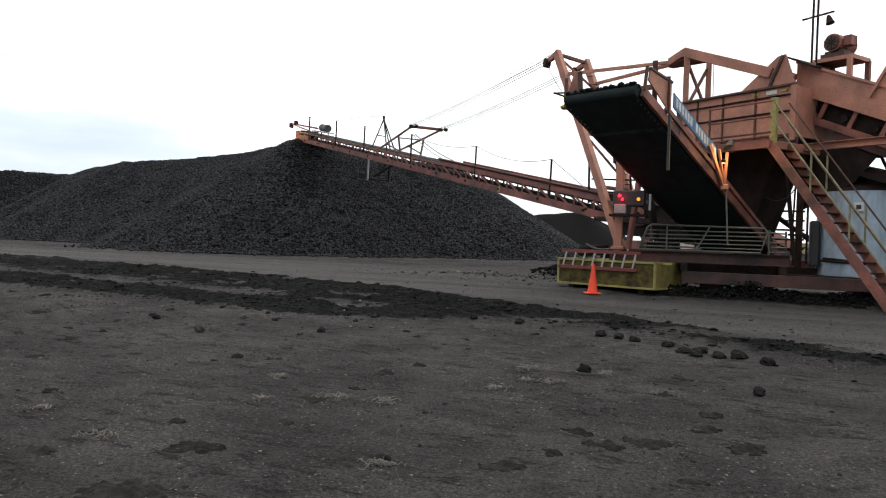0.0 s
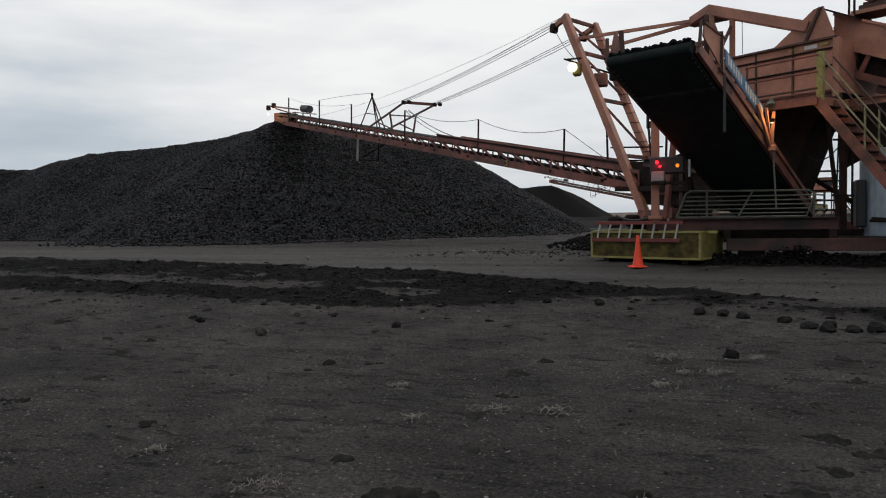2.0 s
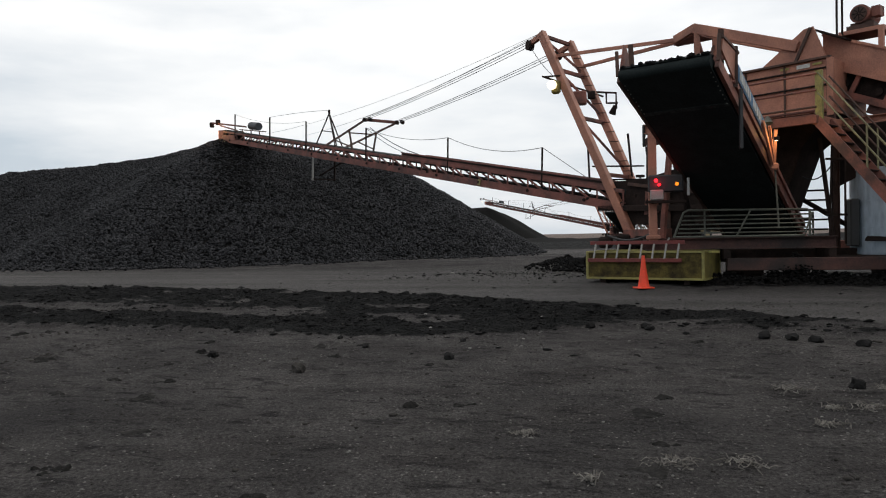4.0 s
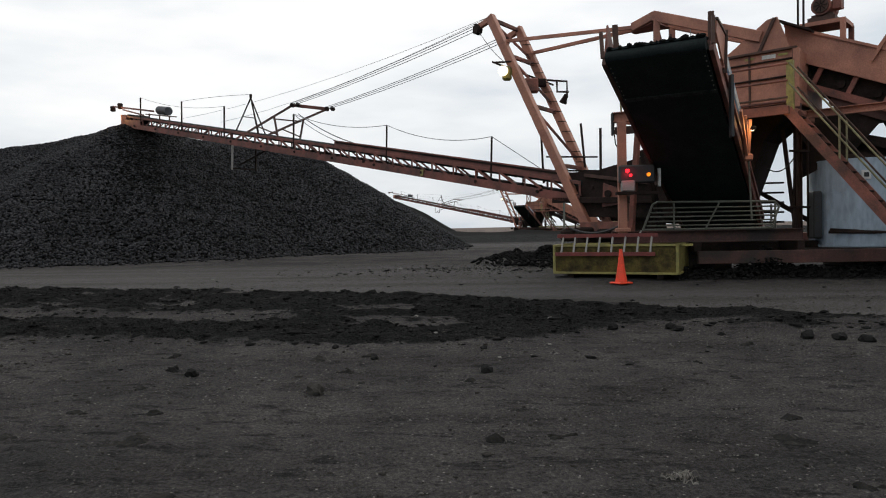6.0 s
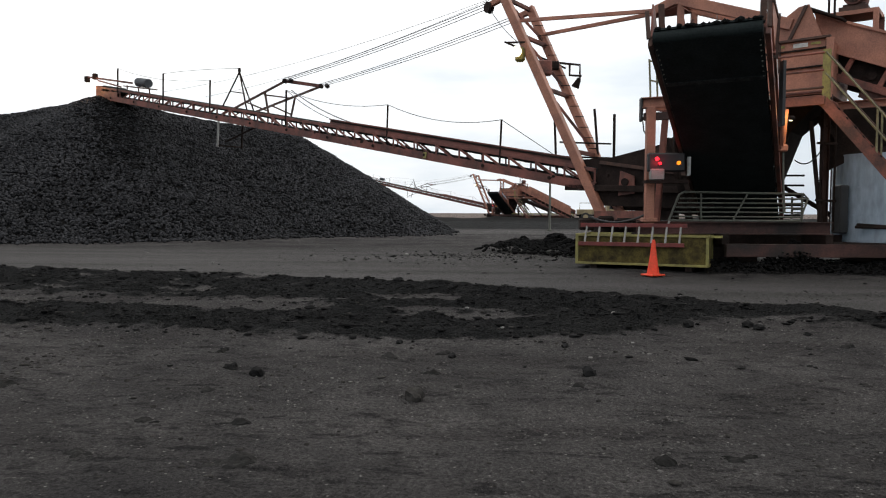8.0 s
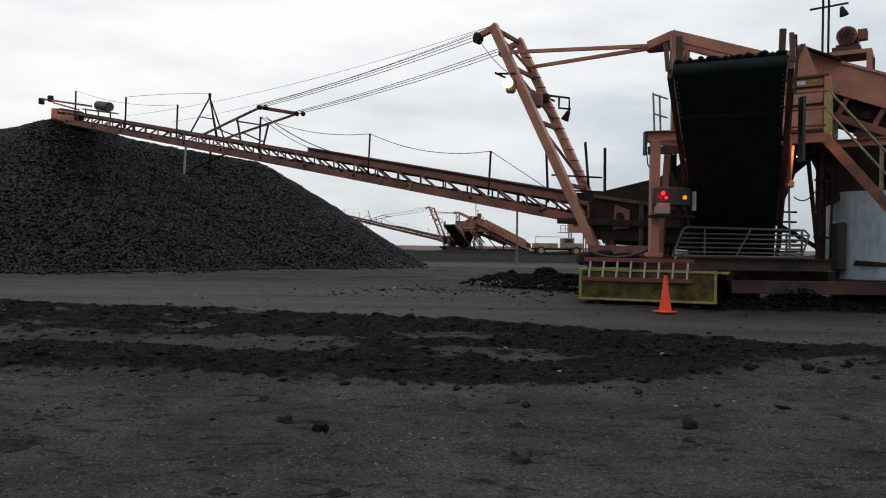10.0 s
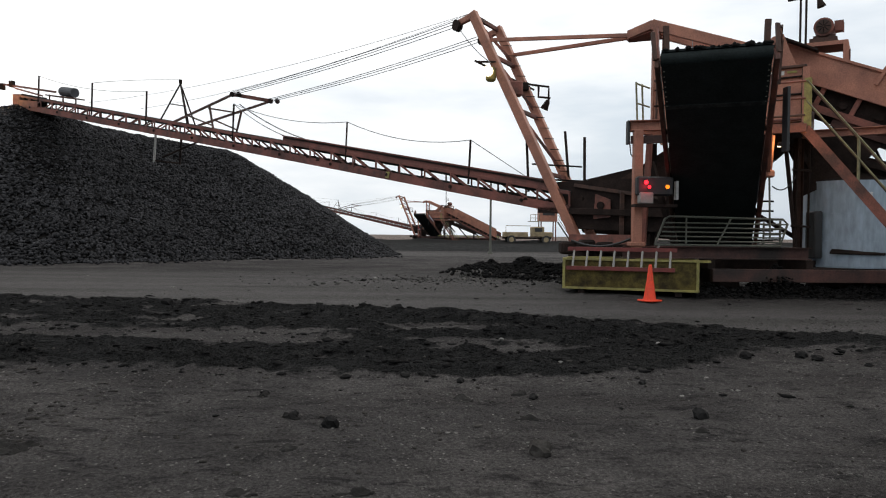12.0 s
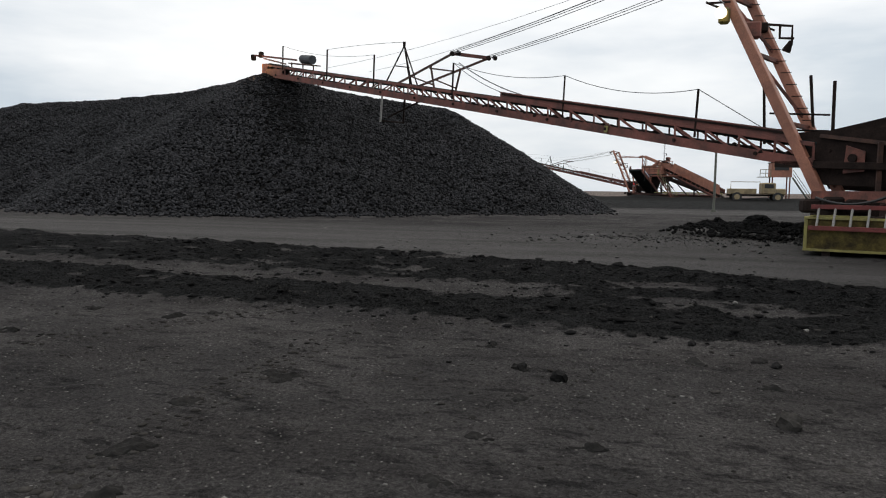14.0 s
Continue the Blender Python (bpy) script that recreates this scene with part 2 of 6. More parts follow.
def ground_material():
    """Packed soil: brown-grey, worn along the road, with dark loose mud where the attribute says."""
    m = bpy.data.materials.new("packed_soil")
    m.use_nodes = True
    nt = m.node_tree
    N, L = nt.nodes.new, nt.links.new
    p = nt.nodes["Principled BSDF"]
    p.inputs["Roughness"].default_value = 0.92
    p.inputs["Specular IOR Level"].default_value = 0.04
    tc = N("ShaderNodeTexCoord")

    def noise_node(scale, detail, stretch=(1, 1, 1), rough=0.6):
        mp, n = N("ShaderNodeMapping"), N("ShaderNodeTexNoise")
        mp.vector_type = "TEXTURE"
        mp.inputs["Rotation"].default_value = (0, 0, radians(-19))
        mp.inputs["Scale"].default_value = tuple(1 / k for k in stretch)
        L(tc.outputs["Object"], mp.inputs[0])
        L(mp.outputs[0], n.inputs[0])
        n.inputs["Scale"].default_value, n.inputs["Detail"].default_value, n.inputs["Roughness"].default_value = scale, detail, rough
        return n.outputs["Fac"]

    def ranged(x, a, b, c, d):
        r = N("ShaderNodeMapRange")
        for k, v in zip(("From Min", "From Max", "To Min", "To Max"), (a, b, c, d)):
            r.inputs[k].default_value = v
        L(x, r.inputs[0])
        return r.outputs[0]

    def mixed(f, a, b):
        x = N("ShaderNodeMix")
        x.data_type = "RGBA"
        L(f, x.inputs["Factor"])
        for key, v in (("A", a), ("B", b)):
            if isinstance(v, tuple):
                x.inputs[key].default_value = (*v, 1)
            else:
                L(v, x.inputs[key])
        return x.outputs["Result"]

    def attr(name):
        a = N("ShaderNodeAttribute")
        a.attribute_name = name
        return a.outputs["Fac"]

    big = noise_node(0.55, 5)
    mid = noise_node(3.0, 6)
    fine = noise_node(38, 5, rough=0.7)
    grit = noise_node(150, 3, rough=0.7)
    streak = noise_node(0.9, 3, (0.10, 1.5, 1), 0.45)
    base = mixed(ranged(big, 0.36, 0.64, 0, 1), (0.079, 0.0740, 0.0715), (0.041, 0.0387, 0.0385))
    damp = noise_node(0.9, 4, (0.5, 1.3, 1))
    base = mixed(ranged(damp, 0.50, 0.62, 0, 0.6), base, (0.041, 0.0375, 0.0365))
    base = mixed(ranged(mid, 0.52, 0.72, 0, 0.6), base, (0.025, 0.0237, 0.0230))
    scuff = noise_node(4.5, 7, (0.6, 1.5, 1), 0.7)
    base = mixed(ranged(scuff, 0.53, 0.64, 0, 0.85), base, (0.019, 0.018, 0.018))
    road = mixed(ranged(streak, 0.35, 0.65, 0, 1), (0.066, 0.063, 0.061), (0.096, 0.0915, 0.089))
    base = mixed(attr("road"), base, road)
    field = mixed(ranged(big, 0.4, 0.6, 0, 1), (0.15, 0.12, 0.105), (0.12, 0.10, 0.09))
    base = mixed(attr("field"), base, field)
    # ragged edge of the mud
    edge = N("ShaderNodeMath")
    edge.operation = "ADD"
    L(attr("mud"), edge.inputs[0])
    L(ranged(mid, 0.3, 0.7, -0.24, 0.24), edge.inputs[1])
    smear = noise_node(1.0, 6, (2.2, 11, 1), 0.65)
    mud = mixed(ranged(fine, 0.35, 0.65, 0, 1), (0.007, 0.0071, 0.0072), (0.019, 0.0188, 0.0187))
    mud = mixed(ranged(smear, 0.55, 0.68, 0, 0.6), mud, (0.036, 0.035, 0.034))
    base = mixed(ranged(edge.outputs[0], 0.42, 0.62, 0, 1), base, mud)
    # small pale chips trodden into the surface
    vo = N("ShaderNodeTexVoronoi")
    vo.inputs["Scale"].default_value = 20
    L(tc.outputs["Object"], vo.inputs["Vector"])
    chip = N("ShaderNodeMath")
    chip.operation = "MULTIPLY"
    L(ranged(vo.outputs["Distance"], 0.10, 0.20, 1, 0), chip.inputs[0])
    sel = N("ShaderNodeSeparateColor")
    L(vo.outputs["Color"], sel.inputs[0])
    L(ranged(sel.outputs[0], 0.60, 0.68, 0, 0.9), chip.inputs[1])
    bare = N("ShaderNodeMath")
    bare.operation = "MULTIPLY"
    L(chip.outputs[0], bare.inputs[0])
    L(ranged(attr("mud"), 0.2, 0.5, 1, 0), bare.inputs[1])
    base = mixed(bare.outputs[0], base, (0.20, 0.19, 0.178))
    hsv = N("ShaderNodeHueSaturation")
    L(base, hsv.inputs["Color"])
    L(ranged(fine, 0.3, 0.7, 0.35, 1.7), hsv.inputs["Value"])
    L(hsv.outputs[0], p.inputs["Base Color"])
    hsv2 = N("ShaderNodeHueSaturation")
    L(hsv.outputs[0], hsv2.inputs["Color"])
    L(ranged(grit, 0.3, 0.7, 0.4, 1.65), hsv2.inputs["Value"])
    L(hsv2.outputs[0], p.inputs["Base Color"])
    h = N("ShaderNodeMath")
    h.operation = "MULTIPLY_ADD"
    L(mid, h.inputs[0])
    h.inputs[1].default_value = 1.5
    L(fine, h.inputs[2])
    b = N("ShaderNodeBump")
    b.inputs["Strength"].default_value, b.inputs["Distance"].default_value = 1.0, 0.05
    L(h.outputs[0], b.inputs["Height"])
    L(b.outputs[0], p.inputs["Normal"])
    return m


SOIL = ground_material()

# ---------------------------------------------------------------- frames of reference
# the yard's axes: s along the road, d away from the walking side
YARD = pose(3, 18, 0, 0, 0, -19)
YARD_INV = YARD.inverted()


def rise(d):
    return float(np.interp(d, [-30, -15, -13, -10, -6, -1, 3, 12, 40], [-0.1, -0.1, -0.095, -0.08, 0.03, 0.14, 0.2, 0.25, 0.25]))


def fbm(x, y, z=0.0, octaves=4):
    return noise.fractal(Vector((x, y, z)), 1.0, 2.0, octaves)


STRIP_S = [-60, -19.5, -15.5, -11.5, -9.0, -6.5, -4.3, -2.5, -1.5, -0.2, 1.5, 2.6, 4.0, 12]
STRIP_TOP = [6.0, 0.3, -0.3, -0.9, -1.3, -1.95, -2.45, -3.05, -3.5, -4.15, -5.0, -5.45, -6.3, -10.5]
STRIP_LOW = [-3.0, -5.4, -6.2, -6.75, -6.95, -7.2, -7.5, -7.55, -7.3, -6.3, -6.3, -6.6, -7.4, -12]


def mud_amount(s, d):
    """0..1: how much loose dark soil lies at a spot of the yard."""
    top, low = np.interp(s, STRIP_S, STRIP_TOP), np.interp(s, STRIP_S, STRIP_LOW)
    wob = 0.35 * fbm(s * 0.7, d * 0.7, 3.1)
    inside = min(top + wob - d, d - low + wob * 0.6)
    m = float(np.clip(0.5 + inside / 0.5, 0, 1))
    if s > -1.5:
        m *= 0.85
    # a bare lane between the two windrows
    lane = math.exp(-((d + 5.25 + 0.14 * (s + 7)) / 0.45) ** 2) * float(np.clip((-4.6 - s) / 1.2, 0, 1))
    lane += 0.6 * math.exp(-((d + 3.6 - 0.10 * (s + 5)) / 0.25) ** 2) * float(np.clip((-3.0 - s) / 1.5, 0, 1)) * (0.5 + 0.8 * fbm(s * 0.6, d, 9))
    m *= 1 - float(np.clip(lane * 1.15, 0, 0.95))
    # smeared thin by wheels in long ragged streaks
    keep = math.exp(-((d - low - 0.30) / 0.40) ** 2) * float(np.clip((1.0 - s) / 2.0, 0, 1))
    m *= keep + (1 - keep) * float(np.clip(0.95 + 1.5 * fbm(s * 0.45, d * 2.4, 12), 0.12, 1.0))
    return m


def heap_height(x, y):
    """The low heap of dumped soil beside the mast."""
    a, b = Vector((3.3, 24.9)), Vector((5.6, 21.6))
    p, ab = Vector((x, y)), b - a
    k = max(0.0, min(1.0, (p - a).dot(ab) / ab.length_squared))
    r = (p - a - ab * k).length
    return 0.50 * max(0.0, 1 - r / 1.35) * (0.8 + 0.5 * fbm(x * 1.7, y * 1.7, 2))


def soil_z(x, y):
    """Height of the ground at a place in the world."""
    q = YARD_INV @ Vector((x, y, 0))
    s, d = q.x, q.y
    near = -25 < s < 15 and -20 < d < 3
    z = rise(d)
    if near:
        m = mud_amount(s, d)
        z += 0.024 * fbm(s * 0.9, d * 0.9) + 0.017 * fbm(s * 3.2, d * 4.5, 1, 4)
        z += m * (0.045 + 0.11 * abs(fbm(s * 0.9, d * 3.4, 5)) + 0.065 * fbm(s * 2.6, d * 10, 7, 3))
    return z


def part(name, bm, mat, parent, label=""):
    """One mesh object from a bmesh, linked under a thing or a part."""
    me = bpy.data.meshes.new(name)
    bm.to_mesh(me)
    bm.free()
    me.materials.append(mat)
    ob = new(name, me)
    if parent is not None:
        ob.parent = parent
    if label:
        tagged(ob, label)
    return ob


def thing(name, label, category, group="", kind="", at=None):
    ob = new(name)
    if at is not None:
        ob.matrix_world = at
    return tagged(ob, label, category, group, kind)


def basis(p0, p1, up=(0, 0, 1)):
    p0, p1 = Vector(p0), Vector(p1)
    y = (p1 - p0).normalized()
    z = Vector(up)
    x = y.cross(z)
    if x.length < 1e-4:
        x = y.cross(Vector((1, 0, 0)))
    x.normalize()
    z = x.cross(y)
    return Matrix((x, y, z)).transposed().to_4x4(), (p1 - p0).length


def add_box(bm, centre, size, m=None, bevel=0.0):
    """A box, with its long edges eased where bevel is given."""
    r = bmesh.ops.create_cube(bm, size=1.0)
    vs = r["verts"]
    for v in vs:
        v.co = Vector((v.co.x * size[0], v.co.y * size[1], v.co.z * size[2])) + Vector(centre)
        if m is not None:
            v.co = m @ v.co
    if bevel:
        es = list({e for v in vs for e in v.link_edges})
        bmesh.ops.bevel(bm, geom=es, offset=bevel, segments=1, affect="EDGES")


def add_beam(bm, p0, p1, w, h, up=(0, 0, 1), kind="box"):
    """A straight member from p0 to p1: box, channel (open to +x) or I section."""
    rot, length = basis(p0, p1, up)
    m = Matrix.Translation((Vector(p0) + Vector(p1)) / 2) @ rot
    if kind == "box":
        add_box(bm, (0, 0, 0), (w, length, h), m, min(w, h) * 0.08)
    else:
        t = max(0.012, min(w, h) * 0.12)
        web = 0 if kind == "i" else -w / 2 + t / 2
        add_box(bm, (web, 0, 0), (t, length, h - 2 * t), m)
        add_box(bm, (0, 0, h / 2 - t / 2), (w, length, t), m)
        add_box(bm, (0, 0, -h / 2 + t / 2), (w, length, t), m)


def add_tube(bm, p0, p1, r, n=8, r2=None):
    rot, length = basis(p0, p1)
    m = Matrix.Translation((Vector(p0) + Vector(p1)) / 2) @ rot @ Matrix.Rotation(radians(-90), 4, "X")
    bmesh.ops.create_cone(bm, cap_ends=True, segments=n, radius1=r, radius2=r if r2 is None else r2, depth=length, matrix=m)


def add_path(bm, pts, r, n=6):
    """One bent tube through the points, its ends closed."""
    pts = [Vector(p) for p in pts]
    rings, x = [], None
    for i, p in enumerate(pts):
        d = (pts[min(i + 1, len(pts) - 1)] - pts[max(i - 1, 0)]).normalized()
        if x is None:
            x = d.cross(Vector((0, 0, 1)))
            if x.length < 1e-3:
                x = d.cross(Vector((1, 0, 0)))
        x = x - d * x.dot(d)
        if x.length < 1e-4:
            x = d.orthogonal()
        x.normalize()
        y = d.cross(x)
        rings.append([bm.verts.new(p + (x * math.cos(k * math.tau / n) + y * math.sin(k * math.tau / n)) * r) for k in range(n)])
    for a, b in zip(rings, rings[1:]):
        for k in range(n):
            bm.faces.new((a[k], a[(k + 1) % n], b[(k + 1) % n], b[k]))
    bm.faces.new(list(reversed(rings[0])))
    bm.faces.new(rings[-1])


def add_plate(bm, pts, thick):
    """A flat plate with the given outline (in order), thickened along its normal."""
    pts = [Vector(p) for p in pts]
    nrm = (pts[1] - pts[0]).cross(pts[2] - pts[0]).normalized() * thick / 2
    a = [bm.verts.new(p + nrm) for p in pts]
    b = [bm.verts.new(p - nrm) for p in pts]
    bm.faces.new(a)
    bm.faces.new(list(reversed(b)))
    for i in range(len(pts)):
        j = (i + 1) % len(pts)
        bm.faces.new((a[i], b[i], b[j], a[j]))


def sag(p0, p1, drop, n=10):
    p0, p1 = Vector(p0), Vector(p1)
    return [p0.lerp(p1, i / n) - Vector((0, 0, drop * 4 * (i / n) * (1 - i / n))) for i in range(n + 1)]


def quick(name, mat, parent, fn, *args, label="", **kw):
    bm = bmesh.new()
    fn(bm, *args, **kw)
    return part(name, bm, mat, parent, label)


def mesh_from_arrays(name, verts, faces, mat, smooth=False):
    """A mesh from numpy arrays of vertices and triangles."""
    me = bpy.data.meshes.new(name)
    nv, nf = len(verts), len(faces)
    me.vertices.add(nv)
    me.vertices.foreach_set("co", verts.astype(np.float32).ravel())
    me.loops.add(nf * 3)
    me.loops.foreach_set("vertex_index", faces.astype(np.int32).ravel())
    me.polygons.add(nf)
    me.polygons.foreach_set("loop_start", np.arange(0, nf * 3, 3, dtype=np.int32))
    if smooth:
        me.polygons.foreach_set("use_smooth", np.ones(nf, dtype=bool))
    me.update(calc_edges=True)
    me.materials.append(mat)
    return new(name, me)


def ico(level=1):
    bm = bmesh.new()
    bmesh.ops.create_icosphere(bm, subdivisions=level, radius=1)
    bm.verts.ensure_lookup_table()
    v = np.array([x.co[:] for x in bm.verts])
    f = np.array([[x.index for x in p.verts] for p in bm.faces])
    bm.free()
    return v, f


def lump_cloud(name, places, sizes, mat, rng, flat=0.65, level=1, rough=0.3):
    """Many small irregular lumps as one mesh."""
    v0, f0 = ico(level)
    n, k = len(places), len(v0)
    yaw = rng.uniform(0, 6.283, n)
    c, s = np.cos(yaw)[:, None], np.sin(yaw)[:, None]
    sc = np.stack([sizes * rng.uniform(0.8, 1.4, n), sizes * rng.uniform(0.7, 1.1, n), sizes * flat * rng.uniform(0.7, 1.2, n)], -1)
    v = v0[None] * (1 + rough * rng.uniform(-1, 1, (n, k))[:, :, None]) * sc[:, None, :]
    x = v[:, :, 0] * c - v[:, :, 1] * s
    y = v[:, :, 0] * s + v[:, :, 1] * c
    out = np.stack([x, y, v[:, :, 2]], -1) + places[:, None, :]
    faces = f0[None] + (np.arange(n) * k)[:, None, None]
    return mesh_from_arrays(name, out.reshape(-1, 3), faces.reshape(-1, 3), mat)


# ---------------------------------------------------------------- ground
def ticks(*spans):
    out = []
    for a, b, step in spans:
        out += list(np.arange(a, b, step))
    return np.array(out + [spans[-1][1]])


def make_ground():
    S = ticks((-2600, -400, 400), (-400, -60, 20), (-60, -24, 2), (-24, -13, 0.35), (-13, 8, 0.09), (8, 16, 0.4), (16, 60, 3), (60, 400, 20), (400, 2600, 400))
    D = ticks((-400, -60, 40), (-60, -22, 3), (-22, -16, 0.5), (-16, -12, 0.12), (-12, -1, 0.075), (-1, 4, 0.2), (4, 40, 1.2), (40, 160, 6), (160, 400, 30), (400, 3600, 320))
    verts, mud, road, field = [], [], [], []
    for d in D:
        for s in S:
            w = YARD @ Vector((s, d, 0))
            near = -25 < s < 15 and -20 < d < 3
            verts.append((w.x, w.y, soil_z(w.x, w.y) if near else rise(d)))
            m = mud_amount(s, d) if -60 < s < 40 and -20 < d < 6 else 0.0
            if 36 < d < 108:
                m = max(m, 0.75)
            if 21 < d < 23:
                m = max(m, 0.55)
            mud.append(m)
            top = float(np.interp(s, STRIP_S, STRIP_TOP))
            r = float(np.clip((d - top) / 0.4, 0, 1) * np.clip((9 - d) / 5, 0, 1))
            r = max(r, 0.8 * float(np.clip((d - 23) / 2, 0, 1) * np.clip((33 - d) / 2, 0, 1)))
            # loose dark soil trodden in beside the machine, its shade painted in as well
            beside = float(np.clip((s + 1.5) / 3, 0, 1) * np.clip((d + 2.6) / 1.6, 0, 1) * np.clip((4 - d) / 2, 0, 1))
            r *= 1 - 0.75 * beside
            mud[-1] = max(mud[-1], (0.36 + 0.3 * float(np.clip((d + 0.7) / 0.5, 0, 1))) * beside)
            road.append(r)
            field.append(float(np.clip((d - 108) / 10, 0, 1)))
    nS, nD = len(S), len(D)
    i = np.arange(nS - 1)[None, :] + (np.arange(nD - 1) * nS)[:, None]
    i = i.ravel()
    faces = np.concatenate([np.stack([i, i + 1, i + nS + 1], -1), np.stack([i, i + nS + 1, i + nS], -1)])
    ob = mesh_from_arrays("ground", np.array(verts), faces, SOIL, smooth=True)
    for name, data in (("mud", mud), ("road", road), ("field", field)):
        a = ob.data.attributes.new(name, "FLOAT", "POINT")
        a.data.foreach_set("value", np.array(data, dtype=np.float32))
    tagged(ob, "packed brown-grey soil yard with dark muddy windrows", "ground", kind="structure")


make_ground()

# ---------------------------------------------------------------- beet pile
# crest line of the pile, from the far end to the boom tip and on to its end
APEX = [(-66, 73, 4.4), (-56, 67, 5.1), (-48, 63.2, 5.6), (-42.6, 61.5, 6.4), (-36.4, 61.5, 6.1), (-32.0, 57.5, 6.45), (-28.6, 56, 6.92), (-24, 55.5, 7.07), (-20.3, 53.5, 7.25),
        (-16.5, 52.3, 7.65), (-14.3, 51.2, 7.95), (-12.9, 48.3, 7.8), (-11.6, 44.9, 7.6), (-9, 46, 7.1), (-6, 47, 6.75), (-3.5, 47.3, 6.5), (-2.0, 47.2, 6.3)]


def pile_height(x, y, apex=APEX):
    h = -9.0
    for (ax, ay, az), (bx, by, bz) in zip(apex, apex[1:]):
        dx, dy = bx - ax, by - ay
        k = max(0.0, min(1.0, ((x - ax) * dx + (y - ay) * dy) / (dx * dx + dy * dy + 1e-9)))
        r2 = (x - ax - dx * k) ** 2 + (y - ay - dy * k) ** 2
        h = max(h, az + (bz - az) * k - 0.62 * math.sqrt(r2 + 0.3))
    return h + 0.10 * fbm(x * 0.35, y * 0.35, 4) + 0.05 * fbm(x * 1.4, y * 1.4, 8, 3)


def make_pile(name, label, apex, xs, ys, beets, rng):
    nx, ny = len(xs), len(ys)
    verts = np.array([(x, y, max(0.1, pile_height(x, y, apex) - 0.05)) for y in ys for x in xs])
    i = (np.arange(nx - 1)[None, :] + (np.arange(ny - 1) * nx)[:, None]).ravel()
    faces = np.concatenate([np.stack([i, i + 1, i + nx + 1], -1), np.stack([i, i + nx + 1, i + nx], -1)])
    keep = verts[faces][:, :, 2].max(1) > 0.12
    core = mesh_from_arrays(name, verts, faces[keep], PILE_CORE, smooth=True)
    tagged(core, label, "beet pile", kind="stuff")
    if not beets:
        return core
    # beets: tapered, ten-sided lumps lying all ways on the slope
    pts = []
    while len(pts) < beets:
        x, y = rng.uniform(xs[0], xs[-1]), rng.uniform(ys[0], ys[-1])
        if x < -34 and rng.uniform() < 0.6:
            continue
        h = pile_height(x, y, apex)
        if h < 0.22 + rng.uniform(-0.12, 0.05):
            continue
        # only the faces towards the yard and the crest
        if pile_height(x + 0.1, y - 0.9, apex) > h + 0.25:
            continue
        pts.append((x, y, max(h, 0.27) + rng.uniform(-0.02, 0.05)))
    pts = np.array(pts)
    n = len(pts)
    ring = 5
    ang = np.arange(ring) * 2 * np.pi / ring
    v0 = np.concatenate([[[0, 0, 1.3]], np.stack([np.cos(ang), np.sin(ang), np.full(ring, 0.3)], -1), [[0, 0, -1.9]]])
    f0 = np.array([[0, 1 + k, 1 + (k + 1) % ring] for k in range(ring)] + [[6, 1 + (k + 1) % ring, 1 + k] for k in range(ring)])
    # long axis near level, at any bearing
    yaw, tilt = rng.uniform(0, 2 * np.pi, n), rng.normal(0, 0.30, n)
    ax = np.stack([np.cos(yaw) * np.cos(tilt), np.sin(yaw) * np.cos(tilt), np.sin(tilt)], -1)
    side = np.stack([-np.sin(yaw), np.cos(yaw), np.zeros(n)], -1)
    R = np.stack([side, np.cross(ax, side), ax], -1)
    size = rng.uniform(0.042, 0.072, n)
    v = v0[None] * (1 + 0.22 * rng.uniform(-1, 1, (n, 7)))[:, :, None] * size[:, None, None]
    v = np.einsum("nij,nkj->nki", R, v) + pts[:, None, :]
    f = f0[None] + (np.arange(n) * 7)[:, None, None]
    ob = mesh_from_arrays("beets", v.reshape(-1, 3), f.reshape(-1, 3), BEET)
    ob.parent = core
    tagged(ob, kind="stuff")
    return core


RNG = np.random.default_rng(7)
make_pile("beet_pile", "long high pile of soil-covered sugar beets", APEX, np.linspace(-66, 12, 220), np.linspace(28, 76, 150), 115000, RNG)

# a lower, far pile under the far machine's boom
FAR = Vector((29.1, 91.9, 0.0))
make_pile("beet_pile", "distant dark pile of sugar beets", [(-30, 152, 5.5), (-8, 143, 6.0), (8, 139, 6.4), (17.6, 136.8, 7.2), (22, 139, 5.6)],
          np.linspace(-45, 40, 70), np.linspace(118, 165, 45), 0, RNG)


# ---------------------------------------------------------------- the piler
def BP(a, c, z):
    """A point by the boom: a metres out along it, c across it (0 on the side towards the road)."""
    return Vector((-2.376 - 0.810 * a + 0.587 * c, 6.024 + 0.587 * a + 0.810 * c, z))


def low(a):
    return 2.56 + 0.186 * a


def high(a):
    return low(a) + 0.60


